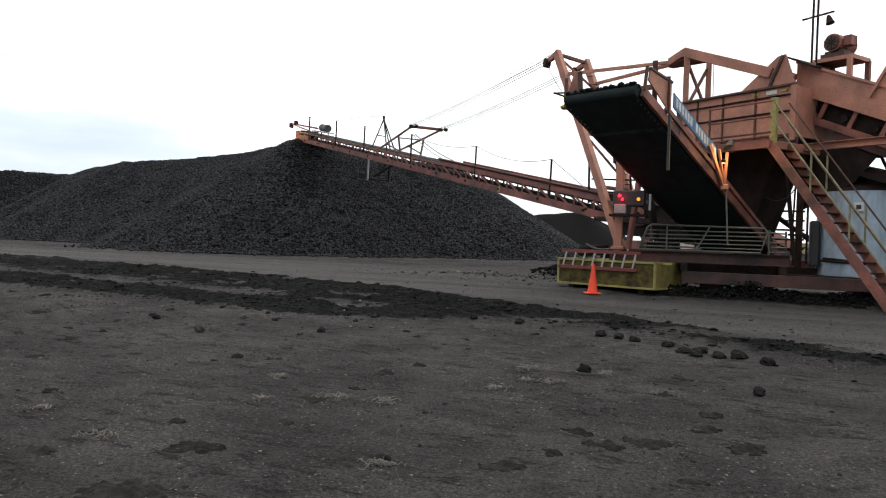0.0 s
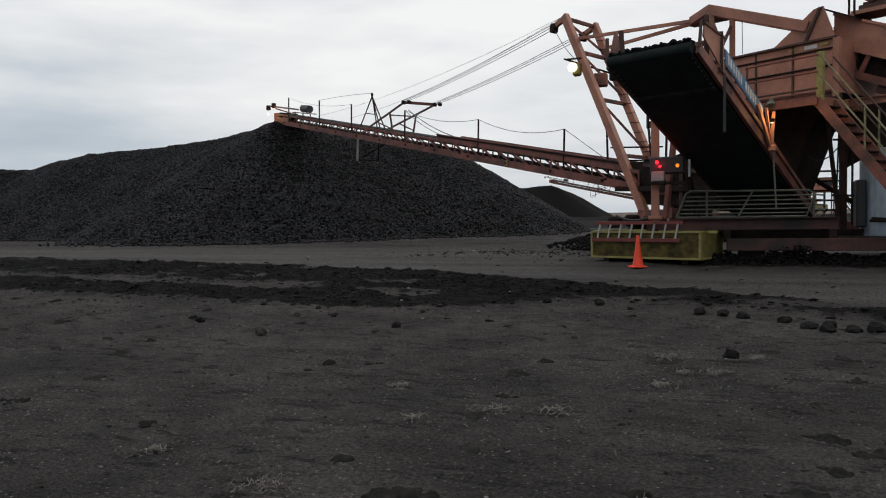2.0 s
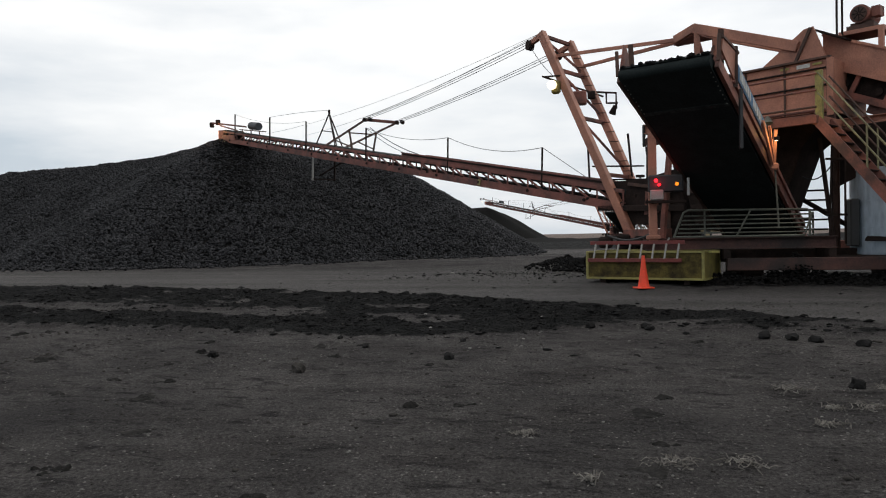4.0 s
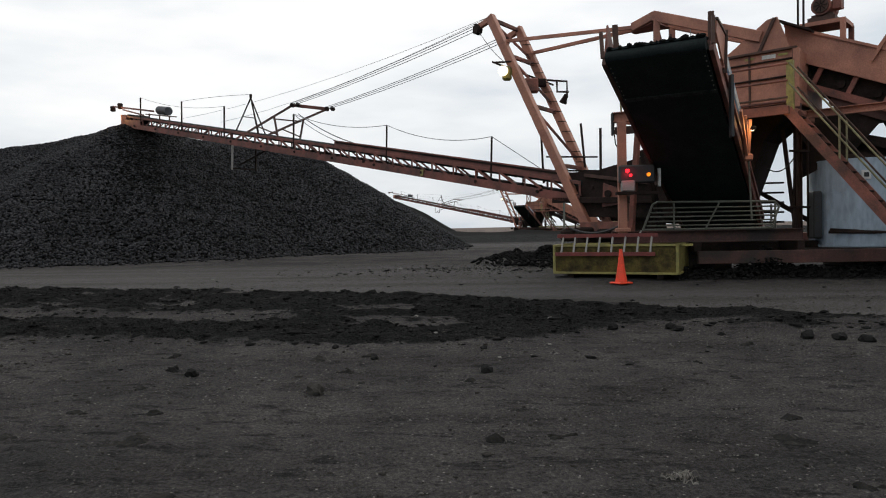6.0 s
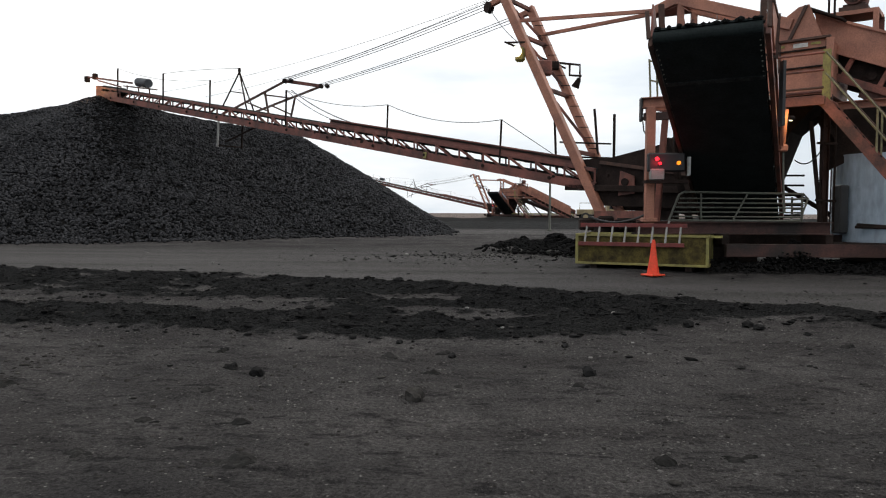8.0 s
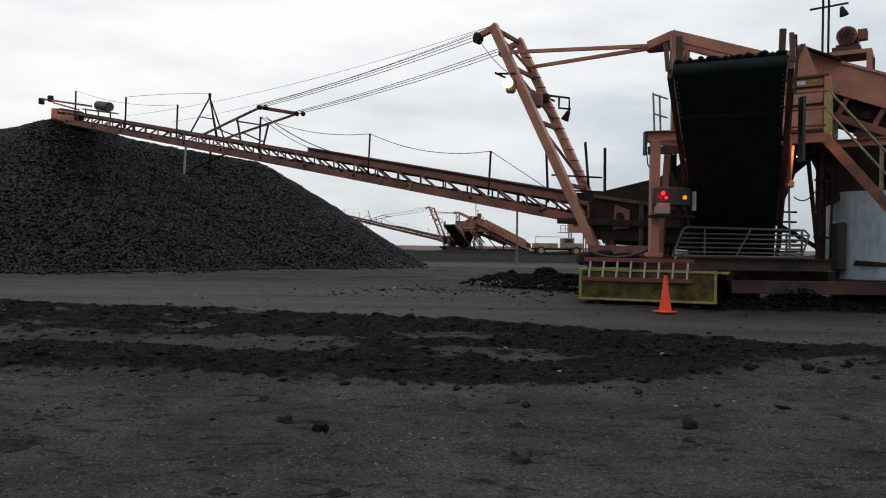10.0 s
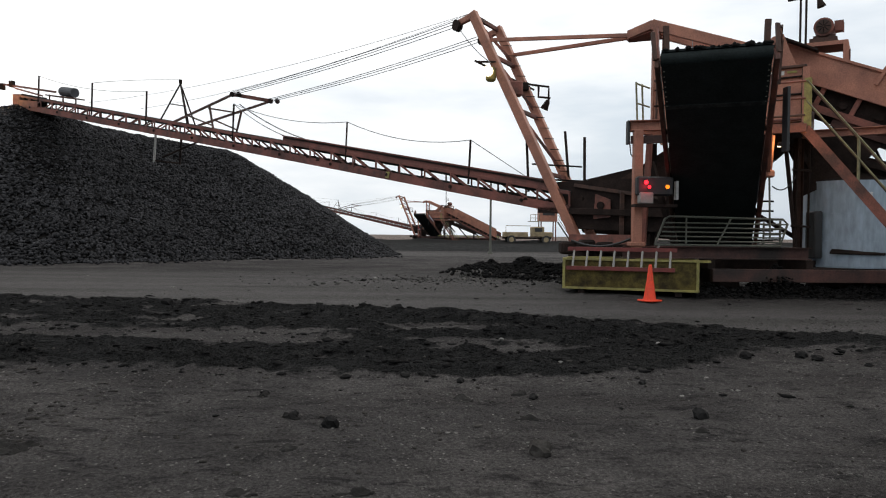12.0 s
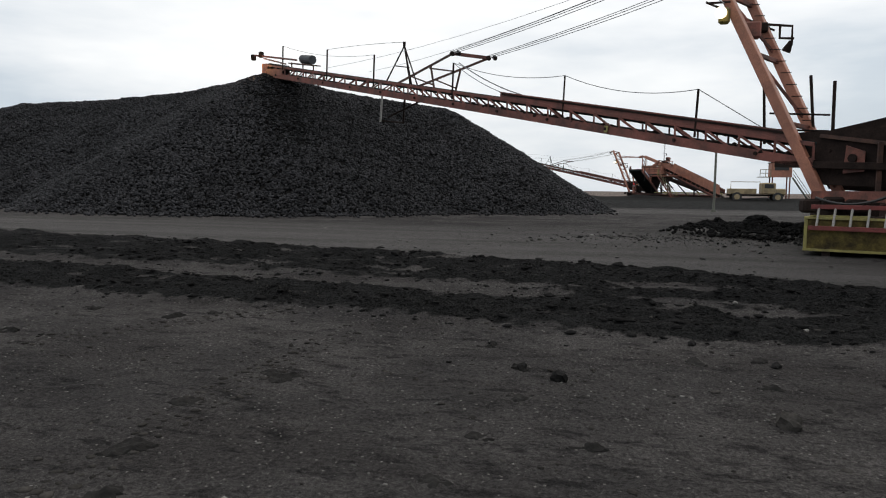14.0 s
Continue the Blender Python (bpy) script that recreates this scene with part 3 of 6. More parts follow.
def make_boom(piler):
    A0, A1 = -3.1, 24.6
    boom = quick("boom", BOOM_PAINT, piler, add_beam, BP(A0, 0, low(A0) + 0.1), BP(A1, 0, low(A1) + 0.1), 0.10, 0.24, kind="channel", label="long faded orange lattice conveyor boom")
    for c in (0, 1.2):
        if c:
            quick("lower_chord", BOOM_PAINT, boom, add_beam, BP(A0, c, low(A0) + 0.06), BP(A1, c, low(A1) + 0.06), 0.08, 0.14)
        quick("upper_chord", BOOM_PAINT, boom, add_beam, BP(A0, c, high(A0) - 0.04), BP(A1, c, high(A1) - 0.04), 0.08, 0.10)
        # posts and diagonals, one bay after another; the diagonals turn over at the tripod
        n = 30
        step = (A1 - A0) / n
        for i in range(n):
            x0, x1 = A0 + i * step, A0 + (i + 1) * step
            quick("upright", BOOM_PAINT, boom, add_beam, BP(x0, c - 0.03, low(x0) + 0.2), BP(x0, c - 0.03, high(x0) - 0.05), 0.055, 0.05, up=(1, 0, 0))
            if x0 > 12.6:
                x0, x1 = x1, x0
            quick("diagonal", BOOM_PAINT, boom, add_beam, BP(x1, c - 0.03, high(x1) - 0.08), BP(x0, c - 0.03, low(x0) + 0.05), 0.045, 0.045)
        if c == 0:
            for i in range(12):
                x = A0 + (2.5 * i + 1.5) * step
                quick("bolt_plate", GRIME_SHADE, boom, add_tube, BP(x, -0.09, low(x) + 0.13), BP(x, -0.05, low(x) + 0.13), 0.05, 8)
    quick("marker_plate", YELLOW_TRIM, boom, add_beam, BP(2.8, -0.08, low(2.8) + 0.13), BP(2.93, -0.08, low(2.9) + 0.13), 0.02, 0.2)
    # trough guard on the lower half
    for c in (-0.02, 1.22):
        quick("trough_guard", BOOM_PAINT, boom, add_beam, BP(A0 + 0.6, c, high(A0 + 0.6) + 0.09), BP(7.4, c, high(7.4) + 0.09), 0.03, 0.17)
    # strip added to draw the dark gap under the guard's lip
    quick("guard_seal", GRIME_SHADE, boom, add_beam, BP(A0 + 0.6, -0.05, high(A0 + 0.6) + 0.135), BP(7.3, -0.05, high(7.3) + 0.135), 0.03, 0.05)
    quick("guard_lip", BOOM_PAINT, boom, add_beam, BP(A0 + 0.6, -0.03, high(A0 + 0.6) + 0.19), BP(7.4, -0.03, high(7.4) + 0.19), 0.08, 0.035)
    # belt: carrying run above, return run below
    quick("belt", RUBBER, boom, add_beam, BP(A0, 0.6, high(A0) - 0.06), BP(A1, 0.6, high(A1) - 0.06), 0.95, 0.19)
    quick("return_belt", RUBBER, boom, add_beam, BP(A0, 0.6, low(A0) + 0.21), BP(A1, 0.6, low(A1) + 0.21), 0.9, 0.08)
    for i in range(22):
        a = -3.4 + i * 1.3
        quick("idler", GRIME_SHADE, boom, add_tube, BP(a, 0.08, high(a) - 0.12), BP(a, 1.12, high(a) - 0.12), 0.045, 8)
    for i in range(12):
        a = -3.4 + i * 2.5
        quick("cross_tie", GRIME_SHADE, boom, add_beam, BP(a, 0.0, low(a) + 0.06), BP(a, 1.2, low(a) + 0.06), 0.07, 0.07)
    # lumps of soil hanging in the truss
    bm = bmesh.new()
    rng = random.Random(3)
    for i in range(70):
        a = rng.uniform(-3.5, 9)
        m = Matrix.Translation(BP(a, rng.uniform(0.0, 0.3), low(a) + rng.uniform(0.2, 0.27))) @ Matrix.Diagonal((rng.uniform(0.05, 0.2), 0.08, rng.uniform(0.03, 0.08), 1))
        bmesh.ops.create_icosphere(bm, subdivisions=1, radius=1, matrix=m)
    tagged(part("stuck_soil", bm, GRIME_SHADE, boom), kind="stuff")
    # marker posts with a slack wire along them
    tops = []
    for a, zt in ((0.0, 4.12), (4.6, 4.98), (9.92, 6.02), (15.0, 6.98), (18.76, 7.7), (23.0, 8.46)):
        quick("marker_post", GRIME_SHADE, boom, add_beam, BP(a, -0.03, high(a) - 0.3), BP(a - 0.06, -0.03, zt), 0.05, 0.05, up=(1, 0, 0))
        tops.append(BP(a - 0.06, -0.03, zt))
    for path, r in ((sag(tops[0], tops[1], 0.28), 0.012), (sag(tops[1], tops[2], 0.25), 0.012), ([tops[0], BP(-1.8, 0, high(-1.8) + 0.2)], 0.012),
                    (sag(tops[2], BP(7.6, 0.2, high(7.6) + 0.2), 0.1), 0.014), (sag(BP(9.6, 0, 6.0), BP(6.6, 0.2, high(6.6) + 0.2), 0.12), 0.02),
                    (sag(tops[4], BP(13.03, 0.1, 7.25), -0.05), 0.010), (sag(tops[5], tops[3], 0.25), 0.009)):
        quick("slack_wire", CABLE, boom, add_path, path, r, 5)
    # lamp tripod
    apex = BP(13.03, 0.1, 7.1)
    quick("tripod_leg", GRIME_SHADE, boom, add_tube, BP(14.1, 0.0, high(14.1)), apex, 0.03)
    for a, c in ((12.4, 0.0), (13.4, 0.7), (12.9, 0.7)):
        quick("tripod_leg", GRIME_SHADE, boom, add_tube, BP(a, c, high(a)), apex, 0.03)
    quick("tripod_brace", GRIME_SHADE, boom, add_tube, apex.lerp(BP(14.1, 0, high(14.1)), 0.55), apex.lerp(BP(12.3, 0, high(12.3)), 0.55), 0.02)
    quick("tripod_cap", GRIME_SHADE, boom, add_tube, apex, apex + Vector((0, 0, 0.16)), 0.06)
    # outrigger that takes the hoist ropes
    for c in (0.0, 1.1):
        root, head = BP(13.3, c, high(13.3)), BP(9.95 if c == 0 else 9.15, c, 6.38 if c == 0 else 6.25)
        quick("outrigger_arm", RUST, boom, add_beam, root, head, 0.06, 0.065)
        mid = root.lerp(head, 0.62)
        a_mid = 13.3 + (9.6 - 13.3) * 0.62
        quick("outrigger_post", RUST, boom, add_beam, BP(a_mid, c, high(a_mid)), mid, 0.06, 0.06, up=(1, 0, 0))
        quick("outrigger_brace", RUST, boom, add_beam, BP(a_mid, c, high(a_mid) + 0.12), root.lerp(head, 0.25), 0.05, 0.05)
        for k in (-0.12, 0.12):
            quick("sheave", GRIME_SHADE, boom, add_tube, head + Vector((0.1 + k, -0.08, 0)), head + Vector((0.1 + k, 0.08, 0)), 0.085, 12)
    quick("outrigger_cross", BOOM_PAINT, boom, add_beam, BP(9.95, 0, 6.38), BP(9.15, 1.1, 6.25), 0.09, 0.12)
    quick("outrigger_cross", RUST, boom, add_beam, BP(11.3, 0, 6.0), BP(10.9, 1.1, 5.95), 0.05, 0.05)
    # rest stand hanging below
    for c in (0.0, 1.2):
        quick("stand_leg", ALU if c == 0 else GRIME_SHADE, boom, add_beam, BP(14.4, c, low(14.4)), BP(14.5, c, 4.15), 0.07, 0.07, up=(1, 0, 0))
    quick("stand_brace", GRIME_SHADE, boom, add_beam, BP(12.6, 0.6, low(12.6)), BP(14.4, 0.3, 4.35), 0.06, 0.06)
    quick("stand_foot", GRIME_SHADE, boom, add_beam, BP(14.5, 0.0, 4.2), BP(14.5, 1.2, 4.2), 0.06, 0.06)
    # head end: drum, drive, lamp arm
    quick("head_drum", GRIME_SHADE, boom, add_tube, BP(A1, 0.05, high(A1) - 0.15), BP(A1, 1.15, high(A1) - 0.15), 0.24, 16)
    quick("drive_base", RUST, boom, add_beam, BP(19.9, 0.1, high(19.9) + 0.28), BP(22.2, 0.1, high(22.2) + 0.22), 0.5, 0.05)
    for a in (20.0, 21.0, 22.1):
        quick("drive_leg", RUST, boom, add_beam, BP(a, 0.0, high(a)), BP(a, 0.0, high(a) + 0.27), 0.05, 0.05, up=(1, 0, 0))
    quick("drive_motor", SLATE, boom, add_tube, BP(20.25, 0.1, high(20.25) + 0.52), BP(21.2, 0.1, high(21.2) + 0.50), 0.21, 14)
    quick("lamp_arm", BOOM_PAINT, boom, add_beam, BP(21.5, -0.05, high(21.5) + 0.42), BP(26.2, -0.05, 8.42), 0.06, 0.09)
    quick("lamp_arm", BOOM_PAINT, boom, add_beam, BP(22.6, -0.05, high(22.6) + 0.15), BP(25.0, -0.05, 8.1), 0.05, 0.07)
    for a, z in ((26.2, 8.3), (25.3, 8.33)):
        quick("tip_lamp", GRIME_SHADE, boom, add_box, BP(a, -0.05, z), (0.22, 0.22, 0.3), None, 0.03)
    quick("tip_lamp_lens", LAMP_WARM, boom, add_box, BP(25.25, -0.45, 7.78), (0.10, 0.05, 0.10))
    quick("discharge_hood", ORANGE, boom, add_box, BP(24.85, -0.05, 7.5), (0.34, 0.14, 0.62), None, 0.03)
    quick("head_plate", BOOM_PAINT, boom, add_beam, BP(23.0, -0.04, 7.15), BP(24.9, -0.04, 7.4), 0.05, 0.3)
    return boom


def make_mast(piler):
    F = [BP(-3.3, 0.0, 1.35), BP(-3.3, 1.2, 1.35)]
    T = [BP(0.0, 0.08, 7.78), BP(-0.22, 1.2, 7.6)]
    mast = quick("mast", ORANGE, piler, add_beam, F[0], T[0], 0.2, 0.25, label="leaning faded orange box-section mast")
    leg2 = quick("mast_leg", ORANGE, mast, add_beam, F[1], T[1], 0.18, 0.24)
    for k in (0.27, 0.55, 0.80, 0.985):
        quick("crossbar", ORANGE_DARK, mast, add_beam, F[0].lerp(T[0], k), F[1].lerp(T[1], k), 0.09, 0.11)
    for k0, k1 in ((0.02, 0.27), (0.30, 0.55), (0.58, 0.80), (0.82, 0.97)):
        quick("brace", ORANGE_DARK, mast, add_beam, F[0].lerp(T[0], k1), F[1].lerp(T[1], k0), 0.05, 0.07)
    # rungs up the far leg
    for i in range(16):
        p = F[1].lerp(T[1], 0.15 + i * 0.05)
        quick("rung", GRIME_SHADE, mast, add_tube, p + Vector((-0.13, -0.19, 0)), p + Vector((0.13, -0.19, 0)), 0.012, 6)
    for t in T:
        quick("beak", ORANGE, mast, add_beam, t - Vector((0, 0, 0.1)), t + BP(0.42, 0, 0) - BP(0, 0, 0) + Vector((0, 0, -0.22)), 0.14, 0.16)
        for k in (-0.07, 0.07):
            q = t + BP(0.5, k, 0) - BP(0, 0, 0) + Vector((0, 0, -0.3))
            quick("sheave", GRIME_SHADE, mast, add_tube, q - Vector((0.03, 0.02, 0)), q + Vector((0.03, 0.02, 0)), 0.16, 14)
    # gusset and floodlights
    quick("gusset", ORANGE_DARK, mast, add_box, F[0].lerp(T[0], 0.66) + Vector((0.3, 0.25, -0.05)), (0.42, 0.3, 0.42), None, 0.04)
    quick("junction_box", GRIME_SHADE, mast, add_box, F[1].lerp(T[1], 0.68) + Vector((-0.1, -0.2, 0.1)), (0.24, 0.2, 0.24), None, 0.03)
    fl = BP(-0.78, -0.22, 6.0)
    lamp = quick("floodlight", YELLOW, mast, add_box, fl + Vector((0.03, 0.10, -0.1)), (0.28, 0.18, 0.42), None, 0.06, label="lit yellow floodlight")
    bm = bmesh.new()
    bmesh.ops.create_uvsphere(bm, u_segments=14, v_segments=10, radius=0.15, matrix=Matrix.Translation(fl + Vector((-0.08, -0.10, -0.06))) @ Matrix.Diagonal((1, 0.7, 1, 1)))
    part("lens", bm, LAMP_WARM, lamp)
    quick("lamp_bracket", GRIME_SHADE, mast, add_beam, BP(-0.9, 0.0, 6.25), BP(-0.35, -0.2, 6.28), 0.05, 0.05)
    quick("lamp_rail", GRIME_SHADE, mast, add_tube, BP(-0.3, -0.25, 6.3), BP(-1.3, 1.5, 5.7), 0.03)
    b0 = F[1].lerp(T[1], 0.72)
    bm = bmesh.new()
    add_path(bm, [b0, b0 + Vector((0.75, -0.1, -0.1)), b0 + Vector((0.75, -0.1, -0.6))], 0.035)
    add_path(bm, [b0 + Vector((0.45, -0.1, -0.08)), b0 + Vector((0.45, -0.1, -0.4)), b0 + Vector((0.8, -0.1, -0.42))], 0.035)
    part("bracket", bm, GRIME_SHADE, mast)
    quick("spot_lamp", GRIME_SHADE, mast, add_tube, b0 + Vector((0.62, -0.1, -0.75)), b0 + Vector((0.72, -0.2, -0.5)), 0.12, 10, 0.05)
    for p, q in ((BP(-2.62, 1.15, 2.6), BP(-2.45, 1.15, 4.35)), (BP(-1.9, 0.0, 2.6), BP(-1.75, 0.1, 4.4)), (BP(-3.0, 1.3, 2.4), BP(-2.9, 1.5, 4.2))):
        quick("side_post", GRIME_SHADE, mast, add_beam, p, q, 0.06, 0.06, up=(1, 0, 0))
    for z in (2.95, 3.35):
        quick("side_rail", GRIME_SHADE, mast, add_tube, BP(-2.0, 0.0, z), BP(-2.9, 1.3, z), 0.025)
    # ropes from the mast to the outrigger
    for t, h in ((T[0], BP(9.95, 0, 6.45)), (T[1], BP(9.15, 1.1, 6.32))):
        for k in (-0.10, 0.0, 0.08):
            bm = bmesh.new()
            add_path(bm, sag(t + BP(0.5, 0, -0.22 + k) - BP(0, 0, 0), h + Vector((0, 0, k * 0.6 - 0.02)), 0.10, 6), 0.012, 5)
            part("hoist_rope", bm, CABLE, mast)
    for t, h in ((T[0], BP(19, 0, high(19) + 0.2)), (T[0], BP(16, 0.4, high(16) + 0.3))):
        bm = bmesh.new()
        add_path(bm, sag(t, h, 0.35, 8), 0.007, 4)
        part("guy_wire", bm, CABLE, mast)
    bm = bmesh.new()
    add_path(bm, sag(T[0] + BP(0.5, 0, -0.3) - BP(0, 0, 0), fl + Vector((0, 0, 0.2)), 0.1), 0.012, 5)
    part("lamp_cable", bm, CABLE, mast)
    return mast


def FP(a, c, z):
    """A point of the upper works: a metres back towards the boom from the hopper's near corner, c into the machine."""
    return Vector((4.72 - 0.814 * a + 0.581 * c, 1.15 + 0.581 * a + 0.814 * c, z))


UPA = FP(1, 0, 0) - FP(0, 0, 0)


def make_gantry(piler):
    g = quick("gantry", ORANGE, piler, add_beam, FP(0.85, 0.35, 5.74), FP(3.55, 0.30, 6.80), 0.14, 0.26, label="faded orange gantry beam over the hopper")
    quick("gantry_beam", ORANGE, g, add_beam, FP(0.85, 1.35, 5.74), FP(3.55, 1.25, 6.80), 0.14, 0.26)
    for c, c2 in ((0.30, 0.46), (1.25, 0.66)):
        quick("nose_beam", ORANGE, g, add_beam, FP(3.5, c, 6.80), FP(4.2, c2, 6.66), 0.13, 0.22)
    quick("nose_plate", ORANGE_DARK, g, add_plate, [FP(3.5, 0.3, 6.66), FP(4.25, 0.45, 6.54), FP(4.25, 0.68, 6.54), FP(3.5, 1.25, 6.66)], 0.03)
    quick("peak_tie", ORANGE, g, add_beam, FP(3.55, 0.3, 6.80), FP(3.55, 1.25, 6.80), 0.12, 0.16)
    for c in (0.30, 1.25):
        quick("gantry_leg", ORANGE, g, add_beam, FP(3.45, c, 3.85), FP(3.45, c, 6.68), 0.15, 0.15, up=(1, 0, 0))
    for z0, z1 in ((5.25, 6.45), (6.45, 5.25)):
        quick("gantry_brace", ORANGE_DARK, g, add_beam, FP(3.45, 0.36, z0), FP(3.45, 1.19, z1), 0.06, 0.08)
    bm = bmesh.new()
    add_path(bm, [FP(2.55, 0.3, 6.45), FP(2.5, 0.25, 5.4)], 0.01, 5)
    part("drop_wire", bm, CABLE, g)
    # tie bars to the mast
    quick("tie_bar", ORANGE, g, add_beam, FP(4.1, 0.5, 6.66), BP(-0.45, 0.15, 6.95), 0.07, 0.10)
    quick("tie_bar", ORANGE, g, add_beam, FP(4.1, 0.62, 6.64), BP(-0.75, 1.2, 6.72), 0.07, 0.10)
    return g


def make_hopper(piler):
    A, C, Z0, Z1 = 3.35, 2.1, 4.05, 5.25
    wall = [FP(0, 0, Z0), FP(A, 0, Z0), FP(A, 0, Z1), FP(0, 0, Z1)]
    h = quick("hopper", ORANGE, piler, add_plate, wall, 0.05, label="faded orange steel hopper box with ribs")
    quick("hopper_wall", ORANGE, h, add_plate, [FP(0, C, Z0), FP(A, C, Z0), FP(A, C, Z1), FP(0, C, Z1)], 0.05)
    quick("hopper_wall", ORANGE, h, add_plate, [FP(0, 0.03, Z0), FP(0, C, Z0), FP(0, C, Z1), FP(0, 0.03, Z1)], 0.05)
    quick("hopper_wall", ORANGE, h, add_plate, [FP(A, 0.03, Z0), FP(A, C, Z0), FP(A, C, Z1), FP(A, 0.03, Z1)], 0.05)
    quick("hopper_floor", GRIME_SHADE, h, add_plate, [FP(0, 0, Z0 + 0.5), FP(A, 0, Z0 + 0.5), FP(A, C, Z0 + 0.5), FP(0, C, Z0 + 0.5)], 0.04)
    for a in (0.04, 1.0, 1.95, 2.75, 3.3):
        quick("rib", RUST, h, add_beam, FP(a, -0.045, Z0), FP(a, -0.045, Z1), 0.03, 0.04, up=UPA)
    for z, mat in ((4.10, ORANGE_DARK), (4.66, GRIME_SHADE), (5.05, GRIME_SHADE)):
        quick("stiffener", mat, h, add_beam, FP(-0.02, -0.05, z), FP(A, -0.05, z), 0.05, 0.035)
    quick("top_rim", RUST, h, add_beam, FP(-0.04, -0.05, Z1 + 0.03), FP(A, -0.05, Z1 + 0.03), 0.12, 0.05)
    quick("corner_post", ORANGE, h, add_beam, FP(-0.03, -0.04, Z0 - 0.1), FP(-0.03, -0.04, Z1), 0.12, 0.12, up=UPA)
    quick("warning_label", WHITE, h, add_beam, FP(0.42, -0.045, 5.16), FP(0.72, -0.045, 5.16), 0.012, 0.09)
    for a in (0.16, 0.9):
        quick("warning_label", YELLOW_TRIM, h, add_beam, FP(a, -0.045, 5.17), FP(a + 0.2, -0.045, 5.17), 0.012, 0.05)
    # tapered outlet under the box; its shade is put into the dark colour
    top = [FP(0.1, 0.12, Z0), FP(A - 0.1, 0.12, Z0), FP(A - 0.1, C - 0.1, Z0), FP(0.1, C - 0.1, Z0)]
    mid = [FP(0.85, 0.4, 3.3), FP(2.7, 0.4, 3.3), FP(2.7, 1.6, 3.3), FP(0.85, 1.6, 3.3)]
    bot = [FP(1.55, 0.6, 1.3), FP(2.4, 0.6, 1.3), FP(2.4, 1.5, 1.3), FP(1.55, 1.5, 1.3)]
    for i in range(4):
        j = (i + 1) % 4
        quick("funnel_plate", GRIME_SHADE, h, add_plate, [top[i], top[j], mid[j], mid[i]], 0.04)
        quick("outlet_plate", GRIME_SHADE, h, add_plate, [mid[i], mid[j], bot[j], bot[i]], 0.04)
    # added dark sheet, no known part: fills the shaded gap below the deck
    quick("side_curtain", GRIME_SHADE, h, add_plate, [FP(0.3, 0.9, 3.78), FP(-1.7, 0.9, 3.78), FP(-1.0, 0.9, 2.95), FP(0.3, 0.9, 2.3)], 0.04)
    # sloping chute walls above, the far one in darker orange
    for c, mat in ((0.37, ORANGE), (1.9, ORANGE_DARK)):
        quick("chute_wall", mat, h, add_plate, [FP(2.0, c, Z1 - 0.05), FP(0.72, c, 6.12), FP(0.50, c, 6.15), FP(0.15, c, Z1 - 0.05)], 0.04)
    quick("chute_edge", RUST, h, add_beam, FP(0.55, 0.33, 6.13), FP(0.95, 0.33, 5.28), 0.06, 0.07)
    quick("chute_plate", GRIME_SHADE, h, add_plate, [FP(0.5, 0.4, 6.08), FP(0.5, 1.88, 6.08), FP(-0.2, 1.88, 5.72), FP(-0.2, 0.4, 5.72)], 0.04)
    bm = bmesh.new()
    rng = random.Random(5)
    for i in range(40):
        m = Matrix.Translation(FP(rng.uniform(2.0, 3.3), rng.uniform(0.1, 0.8), Z1 - 0.02 + rng.uniform(0, 0.08))) @ Matrix.Diagonal((0.1, 0.09, 0.08, 1))
        bmesh.ops.create_icosphere(bm, subdivisions=1, radius=1, matrix=m)
    tagged(part("spilled_soil", bm, GRIME_SHADE, h), kind="stuff")
    return h


